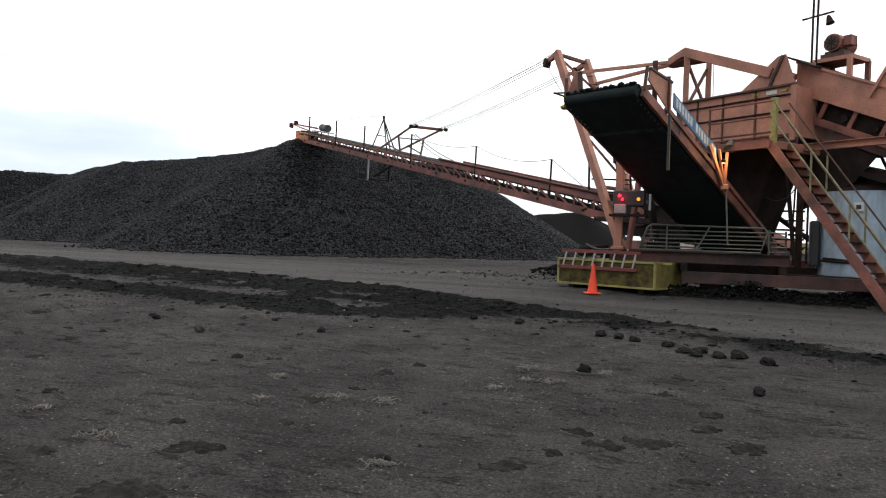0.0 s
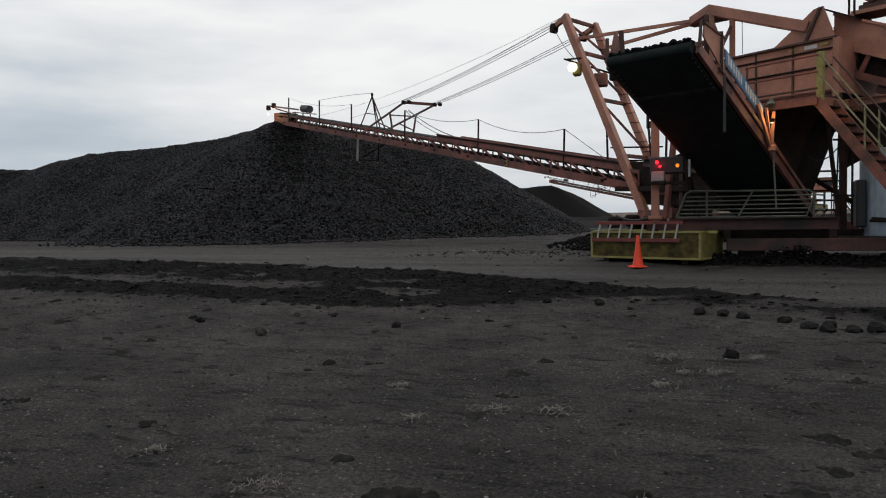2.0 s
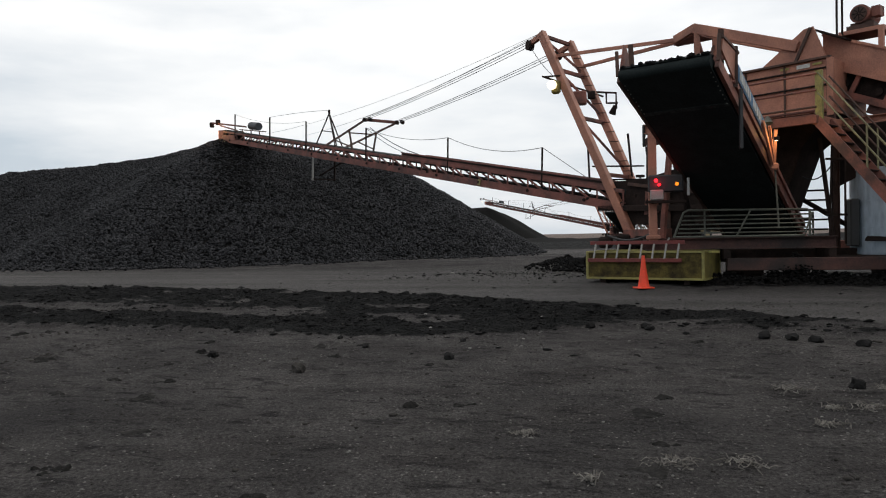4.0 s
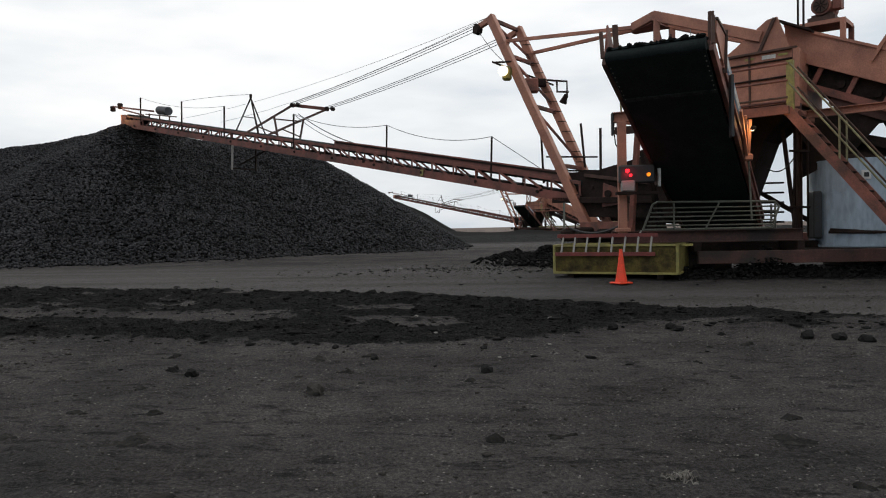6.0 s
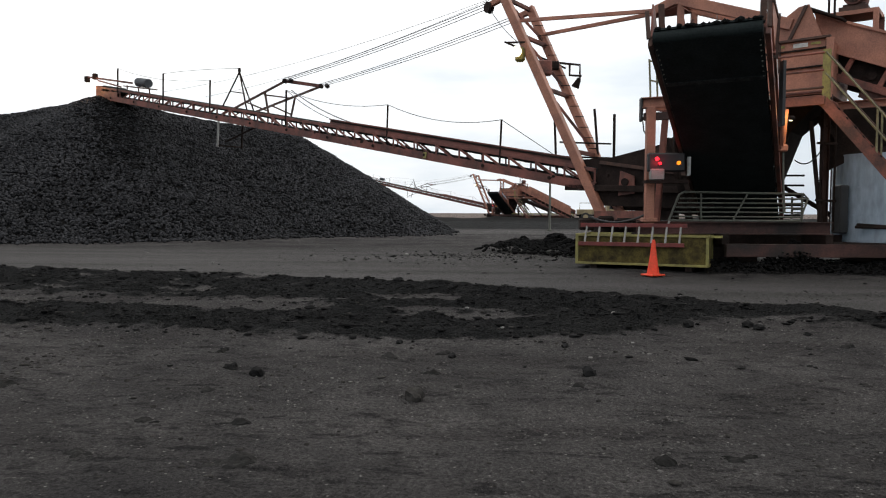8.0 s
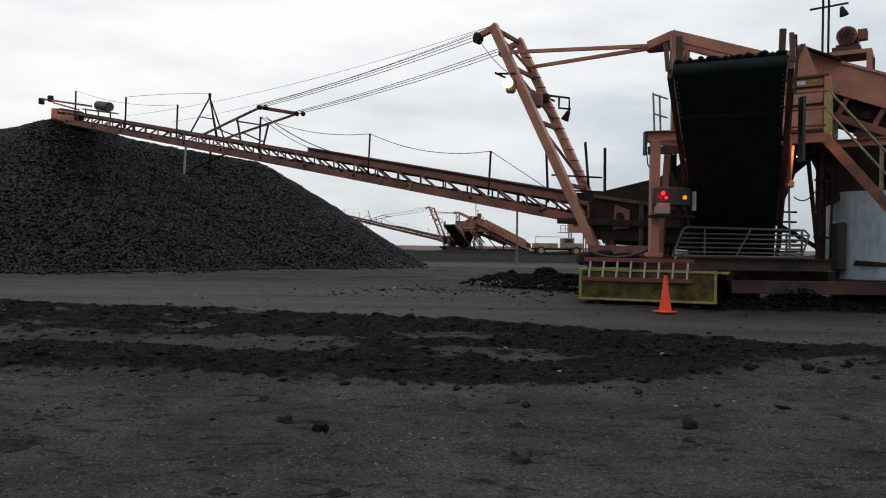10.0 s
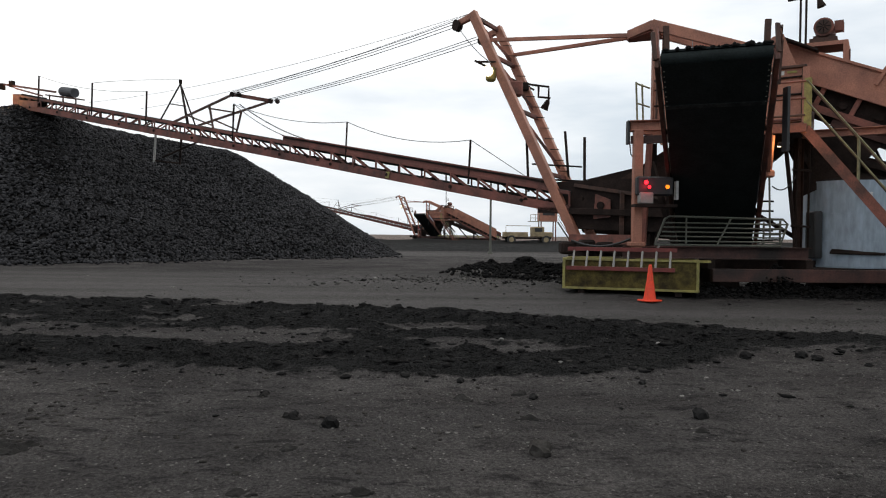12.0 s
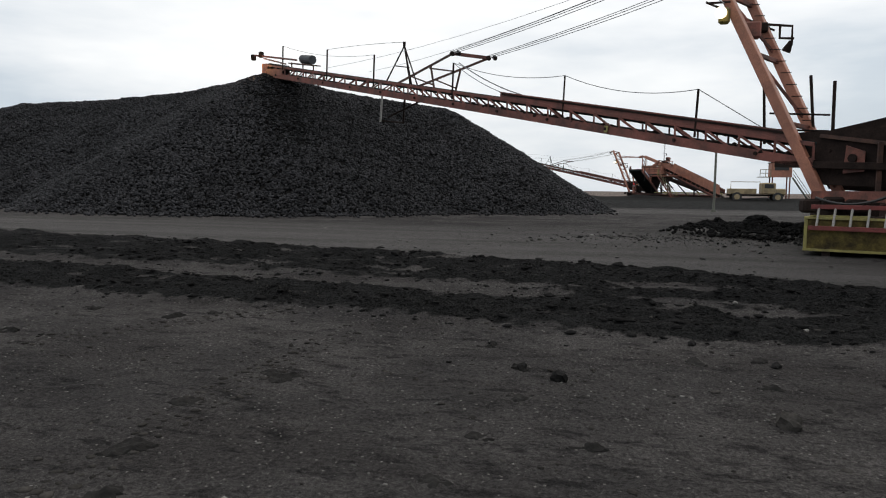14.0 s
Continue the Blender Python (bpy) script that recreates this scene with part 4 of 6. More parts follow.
def make_feed(piler):
    """The long feed conveyor that rises to the hopper."""
    C0, C1, END = 0.80, 2.3, -9.0

    def tz(a):
        return 5.80 + 0.44 * a

    def side(c, a0, a1, up0, up1):
        return [FP(a0, c, tz(a0) + up1), FP(a1, c, tz(a1) + up1), FP(a1, c, tz(a1) + up0), FP(a0, c, tz(a0) + up0)]

    c = quick("feed_conveyor", ORANGE, piler, add_plate, side(C0, 0.45, END, -0.70, 0.0), 0.05, label="faded orange trough of the inclined feed conveyor")
    # far side in the darker orange
    quick("trough_side", ORANGE_DARK, c, add_plate, side(C1, 0.45, END, -0.70, 0.0), 0.05)
    quick("trough_floor", GRIME_SHADE, c, add_beam, FP(0.4, 1.55, tz(0.4) - 0.45), FP(END, 1.55, tz(END) - 0.45), 1.4, 0.05)
    quick("trough_lip", ORANGE, c, add_beam, FP(0.45, C0 - 0.03, tz(0.45)), FP(END, C0 - 0.03, tz(END)), 0.1, 0.05)
    quick("trough_foot", ORANGE, c, add_beam, FP(0.3, C0 - 0.05, tz(0.3) - 0.70), FP(END, C0 - 0.05, tz(END) - 0.70), 0.1, 0.10)
    # raised side boards
    quick("side_board", ORANGE, c, add_plate, [FP(-1.45, C0 - 0.05, tz(-1.45) - 0.02), FP(-1.75, C0 - 0.05, tz(-1.75) + 0.55), FP(END, C0 - 0.05, tz(END) + 0.55), FP(END, C0 - 0.05, tz(END))], 0.04)
    quick("side_board_edge", ORANGE_DARK, c, add_beam, FP(-1.75, C0 - 0.06, tz(-1.75) + 0.55), FP(END, C0 - 0.06, tz(END) + 0.55), 0.07, 0.05)
    quick("side_board_strut", ORANGE, c, add_beam, FP(-1.35, C0 - 0.09, tz(-1.35) - 0.35), FP(-1.78, C0 - 0.09, tz(-1.78) + 0.55), 0.05, 0.06)
    for i in range(5):
        a = -2.9 - i * 1.2
        quick("side_board_strut", ORANGE, c, add_beam, FP(a, C0 - 0.09, tz(a) - 0.65), FP(a, C0 - 0.09, tz(a) + 0.5), 0.05, 0.06, up=UPA)
    # lower truss with return rollers
    quick("truss_chord", ORANGE_DARK, c, add_beam, FP(0.1, C0, tz(0.1) - 1.28), FP(END, C0, tz(END) - 1.28), 0.09, 0.15)
    # far chord is darker than the near one
    quick("truss_chord", GRIME_SHADE, c, add_beam, FP(0.1, C1, tz(0.1) - 1.28), FP(END, C1, tz(END) - 1.28), 0.09, 0.15)
    # added dark sheet behind the uprights, coloured as the truss's shaded openings
    quick("truss_backing", GRIME_SHADE, c, add_plate, side(C0 + 0.14, 0.1, END, -1.2, -0.72), 0.03)
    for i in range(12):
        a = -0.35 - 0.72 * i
        quick("truss_upright", ORANGE_DARK, c, add_beam, FP(a, C0, tz(a) - 0.72), FP(a + 0.22, C0, tz(a) - 1.16), 0.06, 0.11, up=UPA)
        quick("return_roller", GRIME_SHADE, c, add_tube, FP(a + 0.35, C0 + 0.05, tz(a) - 0.86), FP(a + 0.35, C1 - 0.05, tz(a) - 0.86), 0.09, 10)
    quick("return_run", GRIME_SHADE, c, add_beam, FP(0.2, 1.55, tz(0.2) - 1.05), FP(END, 1.55, tz(END) - 1.05), 1.3, 0.05)
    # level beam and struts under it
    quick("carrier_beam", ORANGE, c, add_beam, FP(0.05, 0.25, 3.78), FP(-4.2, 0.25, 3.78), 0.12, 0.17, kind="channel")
    # far beam is darker than the near one
    quick("carrier_beam", GRIME_SHADE, c, add_beam, FP(0.05, 2.5, 3.78), FP(-4.2, 2.5, 3.78), 0.12, 0.17)
    quick("carrier_post", GRIME_SHADE, c, add_beam, FP(-4.1, 2.5, 0.8), FP(-4.1, 2.5, 3.7), 0.14, 0.14, up=UPA)
    quick("diagonal_strut", GRIME_SHADE, c, add_beam, FP(-0.1, 1.0, 3.3), FP(-1.5, 1.0, 1.9), 0.14, 0.14)
    quick("diagonal_strut", GRIME_SHADE, c, add_beam, FP(-0.2, 2.4, 3.7), FP(-3.0, 2.4, 1.0), 0.12, 0.12)
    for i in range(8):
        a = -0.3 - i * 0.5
        quick("lattice_bar", GRIME_SHADE, c, add_beam, FP(a, 2.45, 3.7), FP(a - 0.45, 2.45, 2.8 - 0.05 * i), 0.05, 0.05)
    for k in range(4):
        quick("catwalk_rail", GRIME_SHADE, c, add_beam, FP(0.0, 0.9 + 0.35 * k, 3.55 - 0.12 * k), FP(-5.2, 0.9 + 0.35 * k, 1.75 - 0.12 * k), 0.06, 0.12)
    # trays added under the truss to close off the sky behind
    quick("return_tray", BROWN_STEEL, c, add_beam, FP(-0.5, 1.55, tz(-0.5) - 1.52), FP(END, 1.55, tz(END) - 1.52), 1.35, 0.06)
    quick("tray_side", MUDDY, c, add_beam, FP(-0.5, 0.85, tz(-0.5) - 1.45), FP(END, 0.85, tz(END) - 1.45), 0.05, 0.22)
    quick("soil_return", GRIME_SHADE, c, add_beam, FP(-0.3, 1.7, 3.35), FP(-6.5, 1.7, 1.55), 1.1, 0.34)
    quick("soil_return_side", BROWN_STEEL, c, add_beam, FP(-0.3, 1.08, 3.42), FP(-6.5, 1.08, 1.62), 0.06, 0.2)
    # drive motor on its platform
    quick("motor_platform", ORANGE, c, add_beam, FP(0.18, 1.4, 5.99), FP(-0.78, 1.4, 5.97), 0.8, 0.08)
    for a in (0.14, -0.74):
        quick("platform_leg", ORANGE, c, add_beam, FP(a, 0.98, tz(a) - 0.3), FP(a, 0.98, 5.96), 0.08, 0.10, up=UPA)
        # far legs in the darker orange
        quick("platform_leg", ORANGE_DARK, c, add_beam, FP(a, 1.78, tz(a) - 0.3), FP(a, 1.78, 5.96), 0.08, 0.10, up=UPA)
    quick("platform_brace", ORANGE, c, add_beam, FP(0.16, 0.98, 5.93), FP(0.55, 0.98, 5.7), 0.06, 0.08)
    quick("motor_base", RUST, c, add_beam, FP(0.02, 1.3, 6.08), FP(-0.55, 1.3, 6.08), 0.5, 0.10)
    front, back = FP(-0.27, 1.02, 6.38), FP(-0.27, 1.75, 6.38)
    mot = quick("drive_motor", ORANGE_DARK, c, add_tube, front, back, 0.215, 20, label="grimy orange electric drive motor")
    quick("fan_cover", RUST, mot, add_tube, front + (front - back) * 0.05, front, 0.165, 20)
    for k in range(8):
        d = Matrix.Rotation(k * math.pi / 4, 3, (back - front).normalized()) @ Vector((0, 0, 0.145))
        quick("fan_rib", GRIME_SHADE, mot, add_beam, front + (front - back) * 0.055 + d * 0.15, front + (front - back) * 0.055 + d, 0.015, 0.02)
    quick("terminal_box", ORANGE_DARK, mot, add_beam, FP(-0.50, 1.25, 6.40), FP(-0.66, 1.25, 6.40), 0.24, 0.20)
    quick("motor_foot", RUST, mot, add_beam, FP(-0.05, 1.3, 6.16), FP(-0.5, 1.3, 6.16), 0.4, 0.07)
    for a, z in ((0.22, 9.4), (0.10, 8.7)):
        quick("signal_pole", GRIME_SHADE, c, add_tube, FP(a, 1.0, 5.2), FP(a, 1.0, z), 0.026, 8)
    quick("pole_arm", GRIME_SHADE, c, add_tube, FP(0.5, 1.0, 7.1), FP(-0.3, 1.0, 7.12), 0.025, 6)
    quick("pole_lamp", GRIME_SHADE, c, add_tube, FP(-0.22, 1.0, 6.85), FP(-0.16, 1.0, 7.05), 0.10, 10, 0.04)
    return c


def make_dirt_conveyor(piler):
    """The wide black belt that throws out the soil."""
    inv = YARD_INV
    az = radians(43.5)
    dirw, wid = Vector((math.sin(az), math.cos(az), 0)), Vector((math.cos(az), -math.sin(az), 0))
    top = Vector((2.89, 15.02, 4.32))
    slope = math.tan(radians(25.5))

    def Q(r, w, n=0.0):
        """r metres down the belt in plan, w across it, n off its face."""
        return inv @ (top + dirw * r + wid * w + Vector((0, 0, -slope * r + n)))

    c = quick("soil_conveyor", RUBBER, piler, add_plate, [Q(0, -0.86), Q(0, 0.86), Q(7.0, 0.86), Q(7.0, -0.86)], 0.05, label="wide worn black rubber conveyor belt rising steeply")
    quick("carrying_run", RUBBER, c, add_plate, [Q(-0.05, -0.86, 0.20), Q(-0.05, 0.86, 0.20), Q(7.0, 0.86, 0.20), Q(7.0, -0.86, 0.20)], 0.04)
    quick("head_drum", RUBBER, c, add_tube, Q(0.02, -0.87, 0.10), Q(0.02, 0.87, 0.10), 0.115, 18)
    quick("seam", WORN, c, add_plate, [Q(1.02, -0.86, -0.030), Q(1.02, 0.86, -0.030), Q(1.12, 0.86, -0.030), Q(1.12, -0.86, -0.030)], 0.012)
    # side frames
    for w in (-0.94, 0.94):
        quick("side_frame", ORANGE_DARK if w > 0 else RUST, c, add_beam, Q(0.1, w, 0.12), Q(7.0, w, 0.12), 0.08, 0.20)
        for i in range(8):
            quick("bolt", GALV, c, add_tube, Q(0.12 + 0.13 * i, w * 0.88, -0.02), Q(0.12 + 0.13 * i, w * 0.88, -0.04), 0.014, 6)
    # flared wing plates and stakes round the head
    quick("wing_plate", ORANGE, c, add_plate, [Q(0.22, 0.98, 0.42), Q(0.26, 0.99, 0.66), Q(1.02, 1.03, 0.88), Q(1.08, 0.99, 0.28)], 0.03)
    quick("wing_rim", RUST, c, add_beam, Q(0.24, 1.0, 0.67), Q(1.04, 1.04, 0.89), 0.05, 0.05)
    quick("wing_plate", ORANGE_DARK, c, add_plate, [Q(0.10, -0.93, 0.20), Q(0.40, -0.97, 0.98), Q(0.54, -0.97, 0.96), Q(1.15, -0.94, 0.20)], 0.03)
    quick("wing_strut", RUST, c, add_beam, Q(0.12, 0.96, 0.16), Q(0.24, 0.94, 0.72), 0.05, 0.06, up=(1, 0, 0))
    quick("wing_strut", RUST, c, add_beam, Q(0.10, -0.97, 0.16), Q(0.20, -1.03, 0.72), 0.05, 0.07, up=(1, 0, 0))
    quick("head_bar", ORANGE_DARK, c, add_beam, Q(0.75, -0.95, 0.62), Q(0.75, 0.98, 0.66), 0.06, 0.09)
    for w, r, top_n in ((-0.80, 0.45, 0.95), (0.80, 0.78, 1.16), (1.0, 0.95, 0.92)):
        quick("stake", RUST, c, add_beam, Q(r, w, 0.2), Q(r - 0.06, w * 1.03, top_n), 0.05, 0.09, up=(1, 0, 0))
    quick("side_channel", ORANGE_DARK, c, add_beam, Q(0.9, 0.99, 0.30), Q(6.6, 0.99, 0.30), 0.06, 0.10)
    # soil lying on the belt
    bm = bmesh.new()
    rng = random.Random(11)
    for i in range(90):
        m = Matrix.Translation(Q(rng.uniform(0.1, 2.0), rng.uniform(-0.75, 0.75), 0.24)) @ Matrix.Diagonal((rng.uniform(0.04, 0.13), rng.uniform(0.04, 0.13), rng.uniform(0.03, 0.09), 1))
        bmesh.ops.create_icosphere(bm, subdivisions=1, radius=1, matrix=m)
    for i in range(170):
        k = rng.uniform(0.02, 0.06)
        m = Matrix.Translation(Q(rng.uniform(-0.06, 0.16), rng.uniform(-0.84, 0.84), 0.215)) @ Matrix.Diagonal((k * rng.uniform(0.7, 1.5), k, k * rng.uniform(0.6, 1.1), 1))
        bmesh.ops.create_icosphere(bm, subdivisions=1, radius=1, matrix=m)
    tagged(part("soil_on_belt", bm, CLOD, c), kind="stuff")
    # enamel sign along the outer side: plain strokes in place of its lettering
    sign = quick("sign", BLUE, c, add_plate, [Q(1.22, 0.98, 0.80), Q(3.20, 0.98, 0.80), Q(3.20, 0.98, 0.50), Q(1.22, 0.98, 0.50)], 0.025, label="blue enamel sign with pale bars")
    rng = random.Random(2)
    for i in range(15):
        if i in (6, 12):
            continue
        r = 1.30 + i * 0.124
        quick("bar", WHITE, sign, add_plate, [Q(r, 0.998, 0.75), Q(r + 0.08, 0.998, 0.75), Q(r + 0.08, 0.998, 0.56), Q(r, 0.998, 0.56)], 0.008)
    # orange bracket with a work lamp, and the chute it carries
    quick("sign_strut", ORANGE_DARK, c, add_beam, Q(1.5, 0.95, 0.1), Q(1.5, 0.95, 0.75), 0.06, 0.08)
    quick("bracket_arm", ORANGE, c, add_beam, Q(2.75, 1.02, 0.62), Q(3.45, 1.04, 0.10), 0.06, 0.10)
    quick("bracket_arm", ORANGE, c, add_beam, Q(3.49, 1.05, 0.10), Q(3.47, 1.10, 0.85), 0.09, 0.06, up=(1, 0, 0))
    quick("bracket_arm", ORANGE, c, add_beam, Q(3.42, 1.06, 0.15), Q(3.15, 1.06, 0.75), 0.045, 0.05)
    quick("bracket_foot", ORANGE, c, add_box, Q(3.50, 1.05, 0.08), (0.18, 0.18, 0.15), None, 0.03)
    wl = quick("work_lamp", GRIME_SHADE, c, add_box, Q(3.05, 1.22, 0.42), (0.10, 0.10, 0.08), None, 0.02)
    quick("lamp_lens", LAMP_WARM, wl, add_box, Q(3.09, 1.20, 0.41), (0.05, 0.05, 0.05))
    # hanging flap and a lifting chain
    quick("flap", BLACK, c, add_beam, Q(0.81, 1.14, 0.05), Q(0.81, 1.14, -1.05), 0.17, 0.05, up=(1, 0, 0))
    quick("lift_chain", GALV, c, add_tube, Q(3.56, 1.06, 0.05), Q(3.66, 1.10, -1.18), 0.02, 6)
    for r in (2.0, 3.5, 5.0):
        quick("cross_tie", GRIME_SHADE, c, add_beam, Q(r, -0.93, 0.1), Q(r, 0.93, 0.1), 0.08, 0.08)
    return c


def make_stair(piler):
    c0, c1 = -1.04, -0.42
    A0, Z0, A1, Z1 = -0.12, 3.74, -2.86, 0.20
    st = quick("stair", ORANGE_DARK, piler, add_beam, FP(A0, c0, Z0), FP(A1, c0, Z1), 0.06, 0.19, label="steep faded orange steel stair with pale handrails")
    quick("stringer", ORANGE_DARK, st, add_beam, FP(A0, c1, Z0), FP(A1, c1, Z1), 0.06, 0.19)
    n = 17
    for i in range(n):
        k = (i + 0.7) / n
        a, z = A0 + (A1 - A0) * k, Z0 + (Z1 - Z0) * k
        quick("tread", GRIME_SHADE, st, add_beam, FP(a, c0 + 0.03, z + 0.02), FP(a, c1, z + 0.02), 0.19, 0.03)
    for c in (c0, c1):
        for up_ in (0.58, 1.02):
            quick("handrail", RAIL if c == c0 else RUST, st, add_tube, FP(A0 - 0.02, c, Z0 + up_), FP(A1, c, Z1 + up_), 0.02, 8)
        for k in (0.36, 0.68, 0.97):
            a, z = A0 + (A1 - A0) * k, Z0 + (Z1 - Z0) * k
            quick("rail_post", RAIL, st, add_tube, FP(a, c, z), FP(a, c, z + 1.02), 0.022, 8)
    return st


def make_deck(piler):
    dk = quick("deck", ORANGE_DARK, piler, add_plate, [FP(-0.1, -1.08, 3.84), FP(2.6, -1.08, 3.84), FP(3.4, 0.0, 3.84), FP(-0.1, 0.0, 3.84)], 0.05, label="orange steel deck with edge beams and railings")
    quick("edge_beam", ORANGE_DARK, dk, add_beam, FP(-0.15, -1.08, 3.74), FP(2.6, -1.08, 3.74), 0.10, 0.16, kind="channel")
    quick("edge_beam", ORANGE, dk, add_beam, FP(-0.1, -1.08, 3.74), FP(-0.1, 2.1, 3.74), 0.12, 0.2)
    quick("hopper_sill", MUDDY, dk, add_beam, FP(-0.1, 0.02, 3.92), FP(3.4, 0.02, 3.92), 0.12, 0.2)
    quick("edge_beam", ORANGE, dk, add_beam, (0.62, 0.80, 3.80), (2.1, 2.2, 3.80), 0.12, 0.22, kind="channel")
    quick("edge_beam", ORANGE, dk, add_beam, (0.62, 0.78, 3.80), (1.35, 0.52, 3.80), 0.12, 0.22, kind="channel")
    quick("lower_beam", MUDDY, dk, add_beam, (0.66, 0.82, 3.50), (1.4, 0.55, 3.50), 0.12, 0.14)
    # railings
    quick("gate_post", YELLOW_TRIM, dk, add_beam, FP(-0.16, -1.0, 3.7), FP(-0.16, -1.0, 4.80), 0.09, 0.13, up=UPA)
    for z in (4.02, 4.38, 4.74):
        quick("guard_bar", RUST if z < 4.2 else ORANGE_DARK, dk, add_tube, FP(-0.12, -1.05, z), FP(1.6, -1.05, z), 0.024, 8)
    quick("guard_post", RUST, dk, add_tube, FP(1.55, -1.05, 3.75), FP(1.55, -1.05, 4.76), 0.026, 8)
    for x, y in ((0.80, 0.85), (1.0, 1.05)):
        quick("rail_post", RAIL, dk, add_tube, (x, y, 3.9), (x - 0.04, y, 4.76), 0.022, 8)
    for z in (4.3, 4.72):
        quick("guard_bar", RAIL, dk, add_tube, (0.78, 0.83, z), (1.2, 1.25, z), 0.02, 8)
    quick("hose_reel", BLACK, dk, add_box, (0.60, 0.85, 3.66), (0.06, 0.16, 0.52), None, 0.02)
    quick("hose_bend", BLACK, dk, add_path, [(0.66, 0.85, 3.9), (0.62, 0.83, 3.55), (0.66, 0.83, 3.2), (0.74, 0.8, 3.05)], 0.014, 5)
    quick("loud_horn", GALV, dk, add_tube, FP(0.9, -1.12, 3.72), FP(1.0, -0.95, 3.95), 0.14, 12, 0.04)
    # columns
    quick("column", ORANGE, dk, add_beam, (0.78, 0.72, 1.1), (0.78, 0.72, 3.7), 0.19, 0.19, up=(1, 0, 0))
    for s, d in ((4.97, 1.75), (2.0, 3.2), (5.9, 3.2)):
        quick("column", GRIME_SHADE if d > 3 else BROWN_STEEL, dk, add_beam, (s, d, 0.9), (s, d, 3.75), 0.15, 0.15, up=(1, 0, 0), kind="i")
    quick("leaning_leg", ORANGE_DARK, dk, add_beam, (1.0, 0.95, 1.2), (1.25, 1.3, 3.7), 0.12, 0.12)
    quick("leaning_leg", GRIME_SHADE, dk, add_beam, (1.75, 1.0, 1.2), (1.35, 1.5, 3.1), 0.12, 0.12)
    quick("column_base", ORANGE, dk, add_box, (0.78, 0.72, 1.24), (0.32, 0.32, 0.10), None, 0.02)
    quick("standpipe", GRIME_SHADE, dk, add_tube, (5.14, 1.62, 1.0), (5.14, 1.62, 3.6), 0.025)
    quick("standpipe", GRIME_SHADE, dk, add_tube, (4.80, 1.62, 1.2), (4.86, 1.62, 3.3), 0.02)
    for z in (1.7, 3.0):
        quick("pipe_clamp", GRIME_SHADE, dk, add_beam, (4.72, 1.6, z), (5.18, 1.6, z - 0.02), 0.04, 0.05)
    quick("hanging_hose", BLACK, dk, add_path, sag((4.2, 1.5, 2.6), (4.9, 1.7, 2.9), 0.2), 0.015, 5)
    quick("leaning_pipe", GRIME_SHADE, dk, add_tube, (4.62, 1.7, 3.5), (4.9, 1.65, 0.95), 0.05, 8)
    quick("tank_brace", GRIME_SHADE, dk, add_beam, (5.0, 1.8, 3.45), (5.55, 2.0, 2.75), 0.12, 0.14)
    quick("tank_brace", GRIME_SHADE, dk, add_tube, (5.0, 2.4, 3.75), (6.1, 2.4, 3.1), 0.04, 8)
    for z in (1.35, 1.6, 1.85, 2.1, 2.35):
        quick("ladder_rung", GRIME_SHADE, dk, add_tube, (4.3, 3.3, z), (5.2, 3.3, z), 0.025)
    quick("back_brace", GRIME_SHADE, dk, add_beam, FP(0.5, 1.6, 3.8), FP(-0.7, 2.2, 1.0), 0.12, 0.12)
    quick("back_brace", GRIME_SHADE, dk, add_beam, FP(1.5, 1.8, 2.2), FP(-0.2, 1.8, 1.1), 0.09, 0.09)
    return dk


